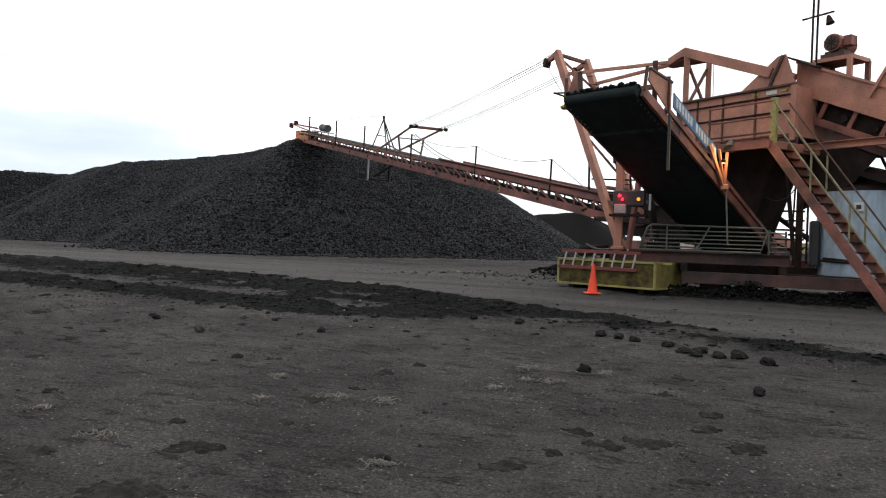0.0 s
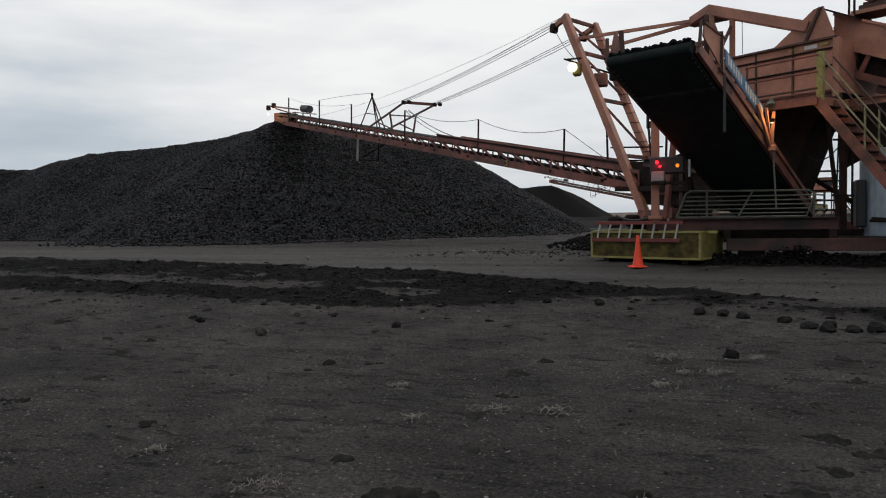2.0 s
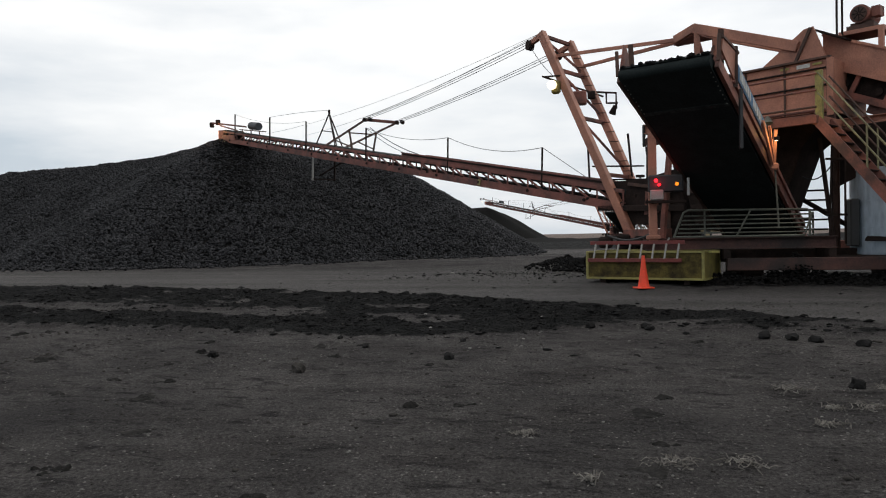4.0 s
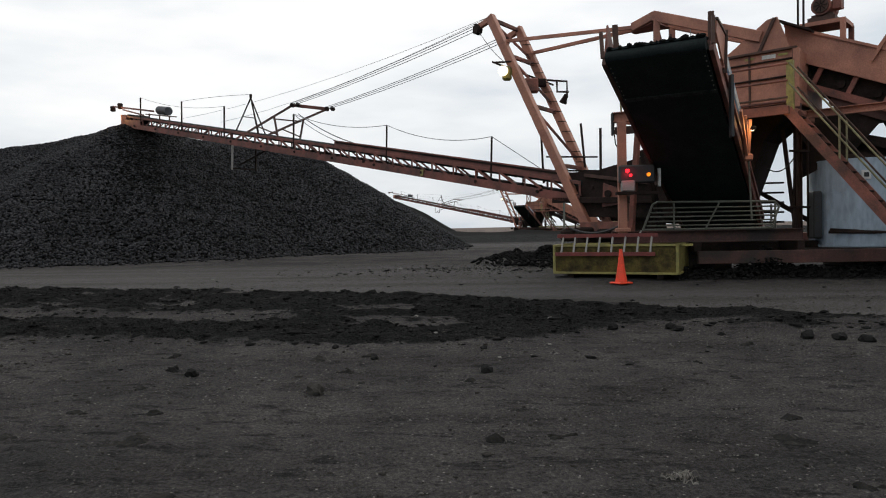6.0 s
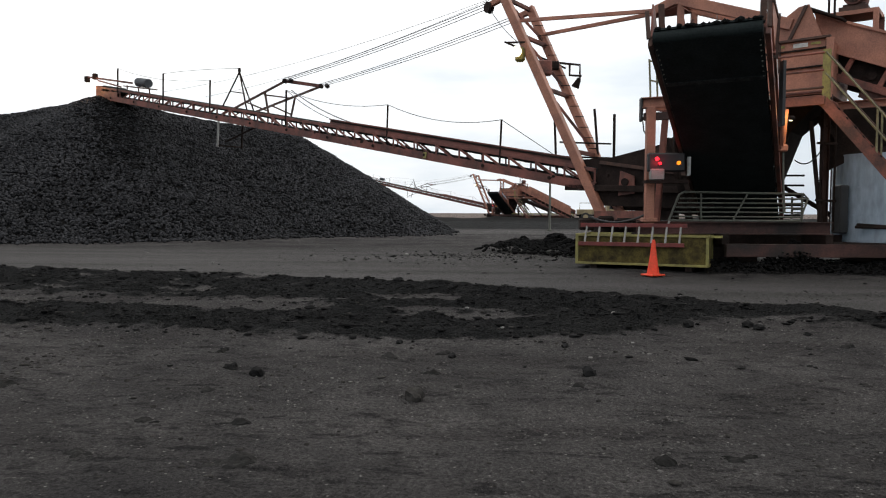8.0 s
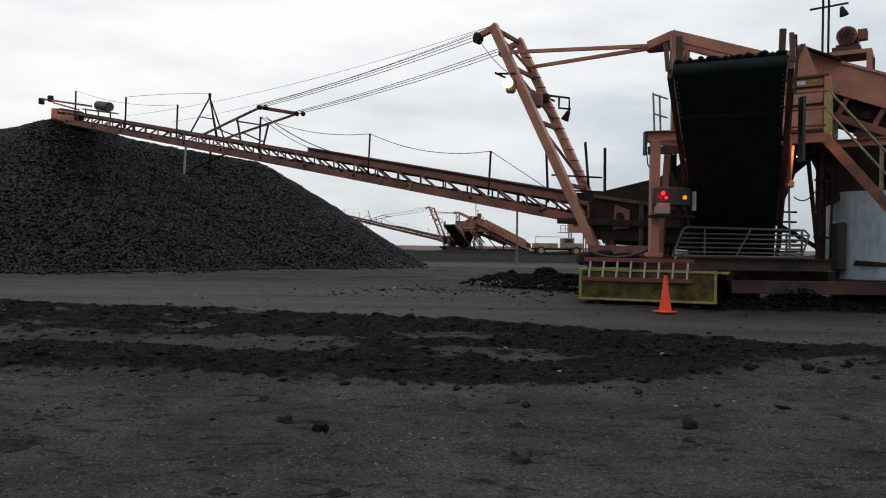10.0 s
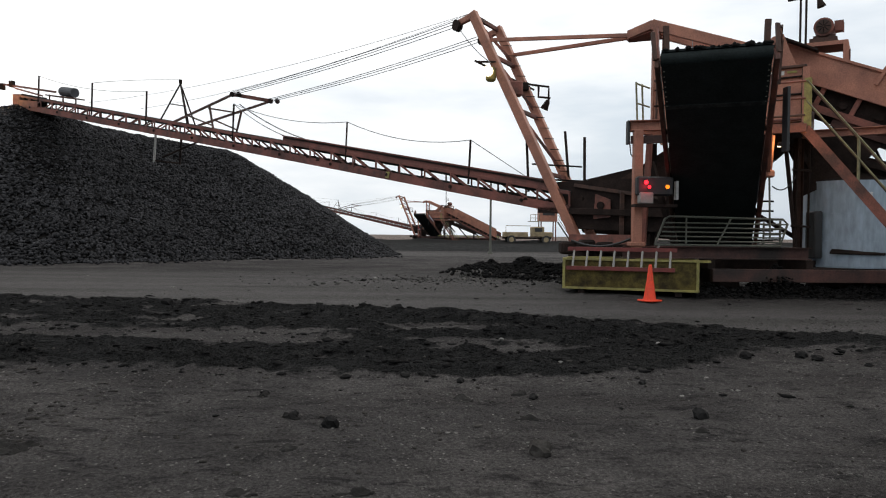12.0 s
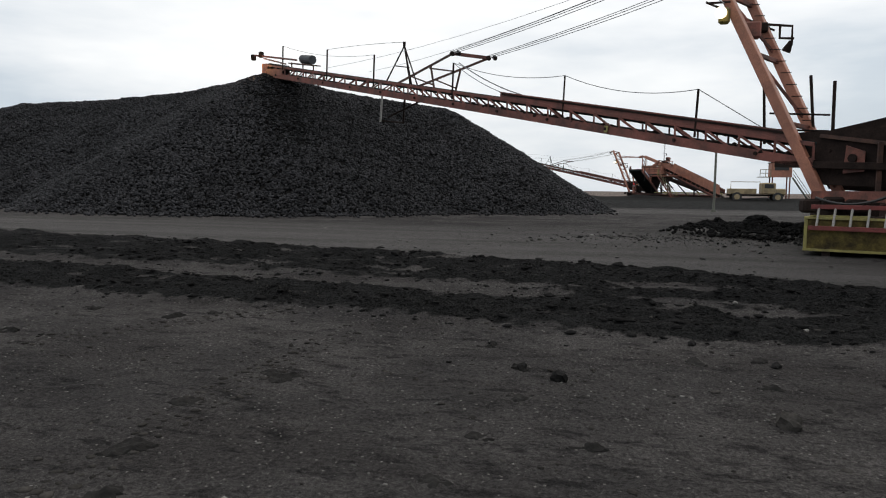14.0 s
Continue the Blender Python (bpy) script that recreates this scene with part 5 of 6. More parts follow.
def make_base(piler):
    b = quick("base_frame", MUDDY, piler, add_beam, (2.38, 0.55, 0.59), (13.0, 0.55, 0.59), 0.16, 0.28, label="long grimy orange base beams")
    quick("base_beam", MUDDY, b, add_beam, (0.55, 0.85, 1.07), (4.75, 0.85, 1.07), 0.16, 0.27, kind="channel")
    quick("base_beam", ORANGE_DARK, b, add_beam, (0.5, 4.2, 0.9), (13.0, 4.2, 0.9), 0.16, 0.3)
    for s in (0.7, 2.4, 4.6, 7.6, 10.5):
        quick("cross_beam", GRIME_SHADE, b, add_beam, (s, 0.6, 0.82), (s, 4.2, 0.82), 0.16, 0.22)
    quick("floor_plate", GRIME_SHADE, b, add_box, (8.9, 2.4, 0.72), (8.4, 3.4, 0.05))
    quick("inner_beam", GRIME_SHADE, b, add_beam, (0.6, 1.8, 0.75), (13.0, 1.8, 0.75), 0.16, 0.3)
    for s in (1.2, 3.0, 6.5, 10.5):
        quick("support_block", GRIME_SHADE, b, add_box, (s, 2.3, 0.45), (0.5, 2.6, 0.5), None, 0.04)
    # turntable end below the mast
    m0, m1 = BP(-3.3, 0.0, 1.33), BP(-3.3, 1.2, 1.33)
    quick("slew_beam", ORANGE_DARK, b, add_beam, m0 + Vector((-0.1, 0.05, 0)), (1.2, 2.2, 1.33), 0.2, 0.2)
    quick("slew_beam", GRIME_SHADE, b, add_beam, m1, (2.0, 3.2, 1.33), 0.2, 0.2)
    quick("slew_table", GRIME_SHADE, b, add_tube, (0.9, 3.2, 0.75), (0.9, 3.2, 1.2), 1.0, 20)
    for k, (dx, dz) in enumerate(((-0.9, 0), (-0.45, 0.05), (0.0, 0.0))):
        quick("gearbox", GRIME_SHADE, b, add_box, Vector((0.55 + dx, 2.3, 1.12 + dz)), (0.36, 0.4, 0.30), None, 0.05)
    quick("hydraulic_hose", BLACK, b, add_path, sag((-0.3, 2.1, 1.3), (0.8, 1.2, 1.35), 0.15), 0.03)
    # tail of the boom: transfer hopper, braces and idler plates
    quick("tail_frame", GRIME_SHADE, b, add_beam, BP(-5.9, 0.0, 1.95), BP(-2.2, 0.0, 2.1), 0.10, 0.16)
    quick("tail_side", GRIME_SHADE, b, add_plate, [BP(-2.4, 0.15, 2.85), BP(-6.2, 0.15, 2.9), BP(-6.2, 0.15, 1.5), BP(-3.0, 0.15, 1.6)], 0.04)
    quick("tail_side", GRIME_SHADE, b, add_plate, [BP(-2.4, 1.25, 2.85), BP(-6.2, 1.25, 3.6), BP(-6.2, 1.25, 1.3), BP(-3.0, 1.25, 1.5)], 0.04)
    quick("tail_brace", RUST, b, add_beam, BP(-3.2, 0.08, 2.75), BP(-5.6, 0.08, 2.35), 0.06, 0.08)
    quick("tail_post", RUST, b, add_beam, BP(-4.5, 0.05, 1.4), BP(-4.5, 0.05, 2.55), 0.08, 0.10, up=(1, 0, 0))
    quick("bearing_plate", ORANGE_DARK, b, add_plate, [BP(-3.8, 0.04, 2.5), BP(-4.2, 0.04, 2.35), BP(-4.2, 0.04, 1.9), BP(-3.75, 0.04, 1.85)], 0.03)
    quick("bearing", GRIME_SHADE, b, add_tube, BP(-3.95, -0.03, 2.2), BP(-3.95, 0.02, 2.2), 0.10, 12)
    quick("transfer_chute", BROWN_STEEL, b, add_plate, [BP(-4.3, 0.5, 2.9), BP(-5.7, 0.5, 3.75), BP(-6.2, 0.5, 3.6), BP(-6.2, 0.5, 2.7)], 0.05)
    quick("transfer_chute", GRIME_SHADE, b, add_plate, [BP(-3.4, 1.0, 3.0), BP(-5.0, 1.0, 3.2), BP(-5.0, 1.0, 2.6), BP(-3.4, 1.0, 2.6)], 0.05)
    return b


def make_signals(piler):
    p = quick("signal_panel", BLACK, piler, add_box, (1.06, 0.46, 2.48), (0.78, 0.2, 0.40), None, 0.03, label="black signal panel with lit red and amber lamps")
    for s, z, r, mat, name in ((0.84, 2.55, 0.042, LAMP_RED, "red_lamp"), (0.91, 2.45, 0.032, LAMP_RED, "red_lamp"), (1.30, 2.46, 0.042, LAMP_AMBER, "amber_lamp")):
        l = quick(name, mat, p, add_tube, (s, 0.36, z), (s, 0.31, z), r, 16)
        quick("visor", BLACK, l, add_tube, (s, 0.37, z), (s, 0.335, z), r * 1.3, 16)
    quick("control_box", ALU, p, add_box, (0.86, 0.42, 2.22), (0.30, 0.18, 0.24), None, 0.02)
    quick("shelf", GRIME_SHADE, p, add_box, (1.05, 0.42, 2.06), (0.9, 0.3, 0.06))
    quick("work_lamp", WHITE, p, add_box, (1.56, 0.5, 2.4), (0.05, 0.12, 0.4))
    return p


def make_piler():
    piler = thing("beet_piler", "huge faded orange steel beet piler with raised boom", "machine", "beet pilers", at=YARD)
    make_base(piler)
    make_deck(piler)
    make_hopper(piler)
    make_feed(piler)
    make_gantry(piler)
    make_mast(piler)
    make_boom(piler)
    make_dirt_conveyor(piler)
    make_stair(piler)
    make_signals(piler)
    return piler


PILER = make_piler()
far_piler = copy_thing(PILER, Matrix.Translation(FAR) @ YARD)
tagged(far_piler, "distant orange beet piler working beside another pile")


def local_light(name, where, watts, colour, size=0.08):
    d = bpy.data.lights.new(name, "POINT")
    d.energy, d.color, d.shadow_soft_size = watts, colour, size
    o = new(name, d)
    o.location = where
    return o


_az, _sl = radians(43.5), math.tan(radians(25.5))
local_light("bracket_light", Vector((2.90, 15.02, 4.44)) + Vector((math.sin(_az), math.cos(_az), 0)) * 3.2 + Vector((math.cos(_az), -math.sin(_az), 0)) * 1.30 + Vector((0, 0, -_sl * 3.2 + 0.42)), 14, (1.0, 0.55, 0.16), 0.05)
local_light("red_signal_light", YARD @ Vector((0.87, 0.20, 2.5)), 2.5, (1.0, 0.03, 0.05), 0.04)
local_light("boom_tip_light", YARD @ BP(25.15, -0.40, 7.72), 28, (1.0, 0.5, 0.18), 0.06)


# ---------------------------------------------------------------- things beside the machine
def make_tank():
    t = thing("storage_tank", "large pale blue-white cylindrical steel tank with stains", "tank", at=YARD @ pose(6.42, 2.0, 0.745))
    bm = bmesh.new()
    bmesh.ops.create_cone(bm, cap_ends=True, segments=48, radius1=1.05, radius2=1.05, depth=2.0, matrix=Matrix.Translation((0, 0, 1.0)))
    part("shell", bm, TANK, t)
    bm = bmesh.new()
    bmesh.ops.create_cone(bm, cap_ends=True, segments=48, radius1=1.04, radius2=0.34, depth=0.30, matrix=Matrix.Translation((0, 0, 2.152)))
    part("roof", bm, GRIME_SHADE, t, "dark sooty conical roof")
    for z in (0.04, 0.62, 1.25, 1.98):
        bm = bmesh.new()
        bmesh.ops.create_cone(bm, cap_ends=True, segments=48, radius1=1.062, radius2=1.062, depth=0.03, matrix=Matrix.Translation((0, 0, z)))
        part("seam_band", bm, TANK, t)
    quick("hatch", GRIME_SHADE, t, add_tube, (0, 0, 2.27), (0, 0, 2.42), 0.30, 20)
    quick("placard", WHITE, t, add_box, (-0.30, -1.055, 1.62), (0.20, 0.03, 0.20), pose(0, 0, 0), 0.005)
    quick("placard_mark", BLACK, t, add_box, (-0.30, -1.075, 1.62), (0.10, 0.012, 0.10))
    quick("side_cabinet", BLACK, t, add_box, (-1.12, -0.35, 0.75), (0.20, 0.4, 1.1), None, 0.03)
    for i in range(3):
        quick("pipe", GRIME_SHADE, t, add_tube, (-1.0 + 0.02 * i, -0.8, 0.35 + 0.03 * i), (-0.1 + 0.1 * i, -1.1, 0.33), 0.03)
    return t


make_tank()


def make_bin():
    """Open yellow steel box on skids, seen along its long side."""
    L, D, H = 2.80, 1.42, 0.66
    at = pose(2.525, 19.06, 0.265, 0, 0, math.degrees(math.atan2(-1.80, 2.165)))
    b = thing("steel_box", "mud-splashed yellow steel box on low skids", "steel box", at=at)
    quick("front_panel", MUDDY_PANEL, b, add_box, (L / 2, 0.03, H / 2), (L - 0.1, 0.03, H - 0.08))
    quick("rear_panel", MUDDY_PANEL, b, add_box, (L / 2, D - 0.03, H / 2), (L - 0.1, 0.03, H - 0.08))
    for x in (0.03, L - 0.03):
        quick("end_panel", YELLOW, b, add_box, (x, D / 2, H / 2), (0.03, D - 0.1, H - 0.08))
    quick("floor_panel", MUDDY_PANEL, b, add_box, (L / 2, D / 2, 0.05), (L - 0.08, D - 0.08, 0.03))
    for x in (0.03, L - 0.03):
        for y in (0.02, D - 0.02):
            quick("corner_post", YELLOW_TRIM, b, add_box, (x, y, H / 2), (0.06, 0.06, H), None, 0.006)
    for y in (0.0, D):
        for z in (0.02, H - 0.02):
            quick("rim", YELLOW_TRIM, b, add_box, (L / 2, y, z), (L - 0.06, 0.05, 0.05), None, 0.006)
    for x in (0.015, L - 0.015):
        for z in (0.02, H - 0.02):
            quick("rim", YELLOW_TRIM, b, add_box, (x, D / 2, z), (0.05, D - 0.06, 0.05), None, 0.006)
    for x in (0.4, L - 0.4):
        quick("skid", GRIME_SHADE, b, add_box, (x, D / 2, -0.05), (0.14, D - 0.1, 0.11))
    quick("lug", YELLOW_TRIM, b, add_box, (L + 0.12, 0.35, H - 0.03), (0.24, 0.08, 0.05))
    # ladder leaning flat along the front rim
    lad = thing("ladder", "red fibreglass ladder with aluminium rungs lying on its side", "ladder", at=at)
    y0, y1, z0, z1 = -0.07, 0.06, 0.45, 0.86
    quick("side_rail", RED, lad, add_beam, (0.08, y0, z0), (2.32, y0, z0), 0.05, 0.085)
    quick("side_rail", RED, lad, add_beam, (0.10, y1, z1), (2.36, y1, z1), 0.05, 0.085)
    for i in range(8):
        x = 0.22 + 0.285 * i
        quick("rung", ALU, lad, add_tube, (x, y0, z0 + 0.02), (x + 0.02, y1, z1 - 0.02), 0.024, 8)
    quick("hook", ALU, lad, add_tube, (1.95, 0.1, z1), (2.0, 0.1, z1 + 0.1), 0.02)


make_bin()


def make_cone():
    c = thing("traffic_cone", "bright orange plastic traffic cone with square base", "traffic cone", at=pose(3.153, 16.918, 0.155, 0, 0, 12))
    quick("base", CONE, c, add_box, (0, 0, 0.02), (0.34, 0.34, 0.035), None, 0.012)
    bm = bmesh.new()
    prof = [(0.125, 0.035), (0.118, 0.07), (0.070, 0.37), (0.033, 0.68), (0.028, 0.71), (0.012, 0.71)]
    rings = [[bm.verts.new((r * math.cos(k * math.tau / 24), r * math.sin(k * math.tau / 24), z)) for k in range(24)] for r, z in prof]
    for a, b in zip(rings, rings[1:]):
        for k in range(24):
            f = bm.faces.new((a[k], a[(k + 1) % 24], b[(k + 1) % 24], b[k]))
            f.smooth = True
    bm.faces.new(rings[-1])
    part("body", bm, CONE, c)


make_cone()


def make_gate():
    g = thing("tube_gate", "dull tubular steel gate panel standing on the base beam", "gate", at=YARD)
    d, x0, x1 = 0.92, 1.26, 4.26
    frame_pts = [(x0, d, 1.23), (x0 + 0.22, d, 1.80), (x0 + 0.32, d, 1.86), (x1 - 0.1, d, 1.82), (x1, d, 1.72), (x1 - 0.16, d, 1.23)]
    quick("outer_frame", GALV, g, add_path, frame_pts + [frame_pts[0]], 0.026, 8)
    for i in range(5):
        z = 1.32 + 0.10 * i
        quick("bar", GALV, g, add_tube, (x0 + 0.05 + 0.38 * (z - 1.23), d, z), (x1 - 0.14 + 0.3 * (z - 1.23), d, z - 0.01), 0.018, 8)
    quick("stay", GALV, g, add_tube, (2.65, d - 0.03, 1.24), (2.95, d - 0.03, 1.82), 0.02, 8)
    quick("stay", GALV, g, add_tube, (1.95, d - 0.03, 1.24), (1.95, d - 0.03, 1.83), 0.02, 8)
    g2 = thing("tube_gate", "short tubular steel side gate behind the belt", "gate", at=YARD)
    for i in range(5):
        z = 1.25 + 0.12 * i
        quick("bar", GALV, g2, add_tube, (4.3, 1.3, z), (4.75, 2.9, z), 0.02, 8)
    for s_, d_ in ((4.3, 1.3), (4.75, 2.9)):
        quick("post", GALV, g2, add_tube, (s_, d_, 1.2), (s_, d_, 1.8), 0.026, 8)


make_gate()


# ---------------------------------------------------------------- loose ground things
def scatter_soil():
    rng = np.random.default_rng(21)
    # clods in the windrows
    P, Z = [], []
    while len(P) < 9500:
        sx, dy = rng.uniform(-24, 8), rng.uniform(-9, 1)
        m = mud_amount(sx, dy)
        if rng.uniform() > m * (0.35 if sx < -14 else 1.0) + 0.015:
            continue
        w = YARD @ Vector((sx, dy, 0))
        z = min(rng.gamma(1.4, 0.010) + 0.007, 0.065)
        P.append((w.x, w.y, soil_z(w.x, w.y) + z * 0.15))
        Z.append(z)
    tagged(lump_cloud("mud_clods", np.array(P), np.array(Z), CLOD, rng, 0.36, rough=0.5), "loose dark soil clods along the windrows", "soil", kind="stuff")
    # small crumbs trodden over the packed ground
    P, Z = [], []
    while len(P) < 9000:
        sx, dy = rng.uniform(-14, 8), -18 + 15 * rng.uniform() ** 0.8
        if noise.noise(Vector((sx * 0.7, dy * 0.7, 30))) + rng.uniform(-0.5, 0.5) < -0.05:
            continue
        w = YARD @ Vector((sx, dy, 0))
        z = min(0.004 + rng.gamma(1.6, 0.004), 0.035)
        P.append((w.x, w.y, soil_z(w.x, w.y) + z * 0.1))
        Z.append(z)
    tagged(lump_cloud("soil_crumbs", np.array(P), np.array(Z), DRYCLOD, rng, 0.55), "small soil crumbs over the packed ground", "soil", kind="stuff")
    # pale chips
    P, Z = [], []
    while len(P) < 15000:
        sx, dy = rng.uniform(-14, 8), -18 + 15 * rng.uniform() ** 0.8
        if noise.noise(Vector((sx * 0.5, dy * 0.5, 60))) + rng.uniform(-0.35, 0.35) < 0.02:
            continue
        if mud_amount(sx, dy) > 0.4:
            continue
        w = YARD @ Vector((sx, dy, 0))
        z = min(0.0028 + rng.gamma(1.5, 0.0025), 0.016)
        P.append((w.x, w.y, soil_z(w.x, w.y) + z * 0.3))
        Z.append(z)
    tagged(lump_cloud("gravel", np.array(P), np.array(Z), STONE, rng, 0.5), "pale gravel chips on the packed ground", "gravel", kind="stuff")
    # stones on the far side of the road
    P, Z = [], []
    while len(P) < 900:
        sx, dy = rng.normal(-3.0, 1.9), rng.normal(3.9, 1.1)
        w = YARD @ Vector((sx, dy, 0))
        z = min(0.008 + rng.gamma(1.3, 0.009), 0.06)
        P.append((w.x, w.y, rise(dy) + z * 0.3))
        Z.append(z)
    P, Z = np.array(P), np.array(Z)
    k = rng.uniform(size=len(P)) < 0.42
    tagged(lump_cloud("gravel", P[k], Z[k], STONE, rng, 0.6), "pale stones strewn beyond the road", "gravel", kind="stuff")
    tagged(lump_cloud("soil_crumbs", P[~k], Z[~k], CLOD, rng, 0.6), "dark crumbs strewn beyond the road", "soil", kind="stuff")
    # heap of dumped soil
    P, Z = [], []
    for i in range(3600):
        k = rng.uniform()
        x, y = 3.3 + 2.4 * k + rng.normal(0, 0.55), 24.9 - 3.3 * k + rng.normal(0, 0.55)
        h = heap_height(x, y)
        z = rng.uniform(0.02, 0.075)
        if h < 0.04 and rng.uniform() > 0.3:
            continue
        P.append((x, y, 0.21 + h))
        Z.append(z)
    tagged(lump_cloud("soil_heap", np.array(P), np.array(Z), CLOD, rng, 0.7), "low heap of dark dumped soil beside the machine", "soil heap", kind="stuff")
    # soil spilled under and along the base beams
    P, Z = [], []
    for i in range(5200):
        sx, dy = rng.uniform(1.8, 12.5), rng.normal(0.6, 0.35)
        w = YARD @ Vector((sx, dy, 0))
        top = 0.30 * math.exp(-((dy - 0.75) / 0.45) ** 2) * (0.7 + 0.5 * fbm(sx * 1.2, dy, 3))
        P.append((w.x, w.y, rise(dy) + max(0.0, top) * rng.uniform(0.2, 1)))
        Z.append(rng.uniform(0.012, 0.055))
    tagged(lump_cloud("spilled_soil", np.array(P), np.array(Z), CLOD, rng, 0.65), "dark soil spilled under the base beams", "soil", kind="stuff")
    P, Z = [], []
    for i in range(900):
        r, t = abs(rng.normal(0, 0.42)), rng.uniform(0, 6.283)
        w = YARD @ Vector((3.85 + r * math.cos(t) * 1.2, 0.62 + r * math.sin(t) * 0.6, 0))
        P.append((w.x, w.y, 0.25 + max(0.05, 0.62 - 0.9 * r) * rng.uniform(0.2, 1.0)))
        Z.append(rng.uniform(0.012, 0.04))
    tagged(lump_cloud("caked_soil", np.array(P), np.array(Z), CLOD, rng, 0.7), "dark soil caked over the base beams", "soil", kind="stuff")
    # tread marks pressed up by tyres
    P, Z = [], []
    for (x0, y0), (x1, y1) in (((-7.5, 9.0), (-5.9, 12.6)), ((-9.2, 12.3), (-6.6, 13.6))):
        d = Vector((x1 - x0, y1 - y0, 0))
        n = int(d.length / 0.11)
        side = Vector((-d.y, d.x, 0)).normalized()
        for i in range(n):
            for k in range(5):
                if rng.uniform() < 0.35:
                    continue
                q = Vector((x0, y0, 0)) + d * (i / n) + side * (0.30 * math.sin(i * 0.06) + (k - 2) * 0.075 + rng.normal(0, 0.02))
                P.append((q.x, q.y, soil_z(q.x, q.y) + 0.002))
                Z.append(rng.uniform(0.015, 0.038))
    tagged(lump_cloud("tread_marks", np.array(P), np.array(Z), DRYCLOD, rng, 0.35), "crumbled tyre tread marks in packed soil", "tyre tracks", kind="stuff")
    # dark lumps strewn down the pile below the boom's head
    P, Z = [], []
    for i in range(900):
        k = rng.uniform() ** 1.1
        x, y = -11.1 + 1.6 * k + rng.normal(0, 0.3 + 0.7 * k), 44.2 - 6.0 * k
        P.append((x, y, pile_height(x, y) + 0.06))
        Z.append(rng.uniform(0.03, 0.10))
    tagged(lump_cloud("fallen_soil", np.array(P), np.array(Z), CLOD, rng, 0.6), "dark lumps strewn on the beet pile", "soil", kind="stuff")
    # beets that rolled away from the pile's foot
    P, Z = [], []
    while len(P) < 260:
        x, y = rng.uniform(-22, 6), rng.uniform(29, 40)
        h = pile_height(x, y)
        if -0.75 < h < 0.25 and rng.uniform() < 0.5:
            P.append((x, y, 0.29))
            Z.append(rng.uniform(0.05, 0.08))
    tagged(lump_cloud("stray_beets", np.array(P), np.array(Z), BEET, rng, 0.8), "stray beets at the foot of the pile", "beets", kind="stuff")


scatter_soil()


def clod(x, y, r, seed, mat, label, name="soil_clod", category="soil clod", flat=0.75, pieces=1):
    """One irregular lump, or a flat cluster of broken pieces, lying on the ground."""
    rng = random.Random(seed)
    bm = bmesh.new()
    for i in range(pieces):
        k = r if pieces == 1 else r * rng.uniform(0.08, 0.34)
        off = Vector((0, 0, 0)) if pieces == 1 else Vector((rng.gauss(0, r * 0.6), rng.gauss(0, r * 0.4), 0))
        vs = bmesh.ops.create_icosphere(bm, subdivisions=2 if pieces == 1 else 1, radius=1)["verts"]
        q = rng.uniform(0, 50)
        turn = Matrix.Rotation(rng.uniform(0, 6.28), 3, "Z")
        for v in vs:
            n = v.co.normalized()
            v.co = turn @ Vector((n.x * 1.15, n.y * 0.9, n.z * flat)) * k * (1 + 0.45 * noise.noise(n * 1.7 + Vector((q, 0, 0))) + 0.40 * noise.noise(n * 3.7 + Vector((0, q, 0))))
            v.co += off + Vector((0, 0, k * flat * 0.55))
    ob = part(name, bm, mat, None)
    ob.location = (x, y, soil_z(x, y) - 0.01)
    return tagged(ob, label, category, "clods on the ground")


ROUND = [(-4.52, 10.95, 0.08), (-3.36, 9.85, 0.085), (-1.69, 10.2, 0.07), (1.8, 8.1, 0.085), (2.4, 10.73, 0.1), (2.61, 10.47, 0.09), (2.79, 10.26, 0.1), (3.18, 9.93, 0.1),
         (3.29, 9.55, 0.1), (3.51, 9.5, 0.09), (3.63, 9.21, 0.09), (0.49, 11.89, 0.08), (-2.67, 11.17, 0.05), (3.42, 7.27, 0.085), (-4.73, 11.29, 0.06), (1.24, 11.79, 0.08),
         (1.57, 11.2, 0.05), (3.85, 9.14, 0.12), (4.09, 8.82, 0.11), (3.37, 9.28, 0.1), (1.21, 11.55, 0.08), (-1.4, 11.3, 0.05), (-5.49, 18.56, 0.12), (-1.96, 16.99, 0.1),
         (-2.47, 17.29, 0.07), (-1.99, 16.39, 0.1), (-3.03, 11.93, 0.05), (-4.99, 13.11, 0.07)]
for n_, (x_, y_, r_) in enumerate(ROUND):
    clod(x_, y_, r_ * 0.84, n_, DRYCLOD if n_ == 1 else CLOD, "rounded dark soil clod lying on the packed ground", flat=0.95 if n_ < 4 else 0.75)
FLAT = [(-1.97, 9.89, 0.1), (1.39, 7.46, 0.1), (-0.39, 7.57, 0.17), (-0.52, 6.76, 0.13), (-0.88, 6.22, 0.18), (-4.33, 7.67, 0.13), (-3.2, 6.13, 0.12),
        (-0.05, 7.98, 0.1), (0.49, 9.35, 0.1), (-4.7, 9.65, 0.14), (1.4, 10.47, 0.1), (0.4, 9.89, 0.09), (-1.25, 4.71, 0.22), (-1.36, 3.88, 0.28), (-2.02, 3.86, 0.15),
        (-1.88, 3.34, 0.2), (0.81, 4.67, 0.18), (1.8, 6.3, 0.15), (1.89, 5.33, 0.26), (1.55, 5.17, 0.2), (2.61, 5.31, 0.22), (0.52, 3.85, 0.2), (1.13, 4.96, 0.14),
        (0.0, 4.72, 0.1), (-0.89, 5.49, 0.13), (2.01, 4.53, 0.15), (2.85, 7.88, 0.12), (2.42, 6.96, 0.12), (2.65, 6.3, 0.14), (-4.59, 6.82, 0.14), (-4.39, 6.07, 0.12)]
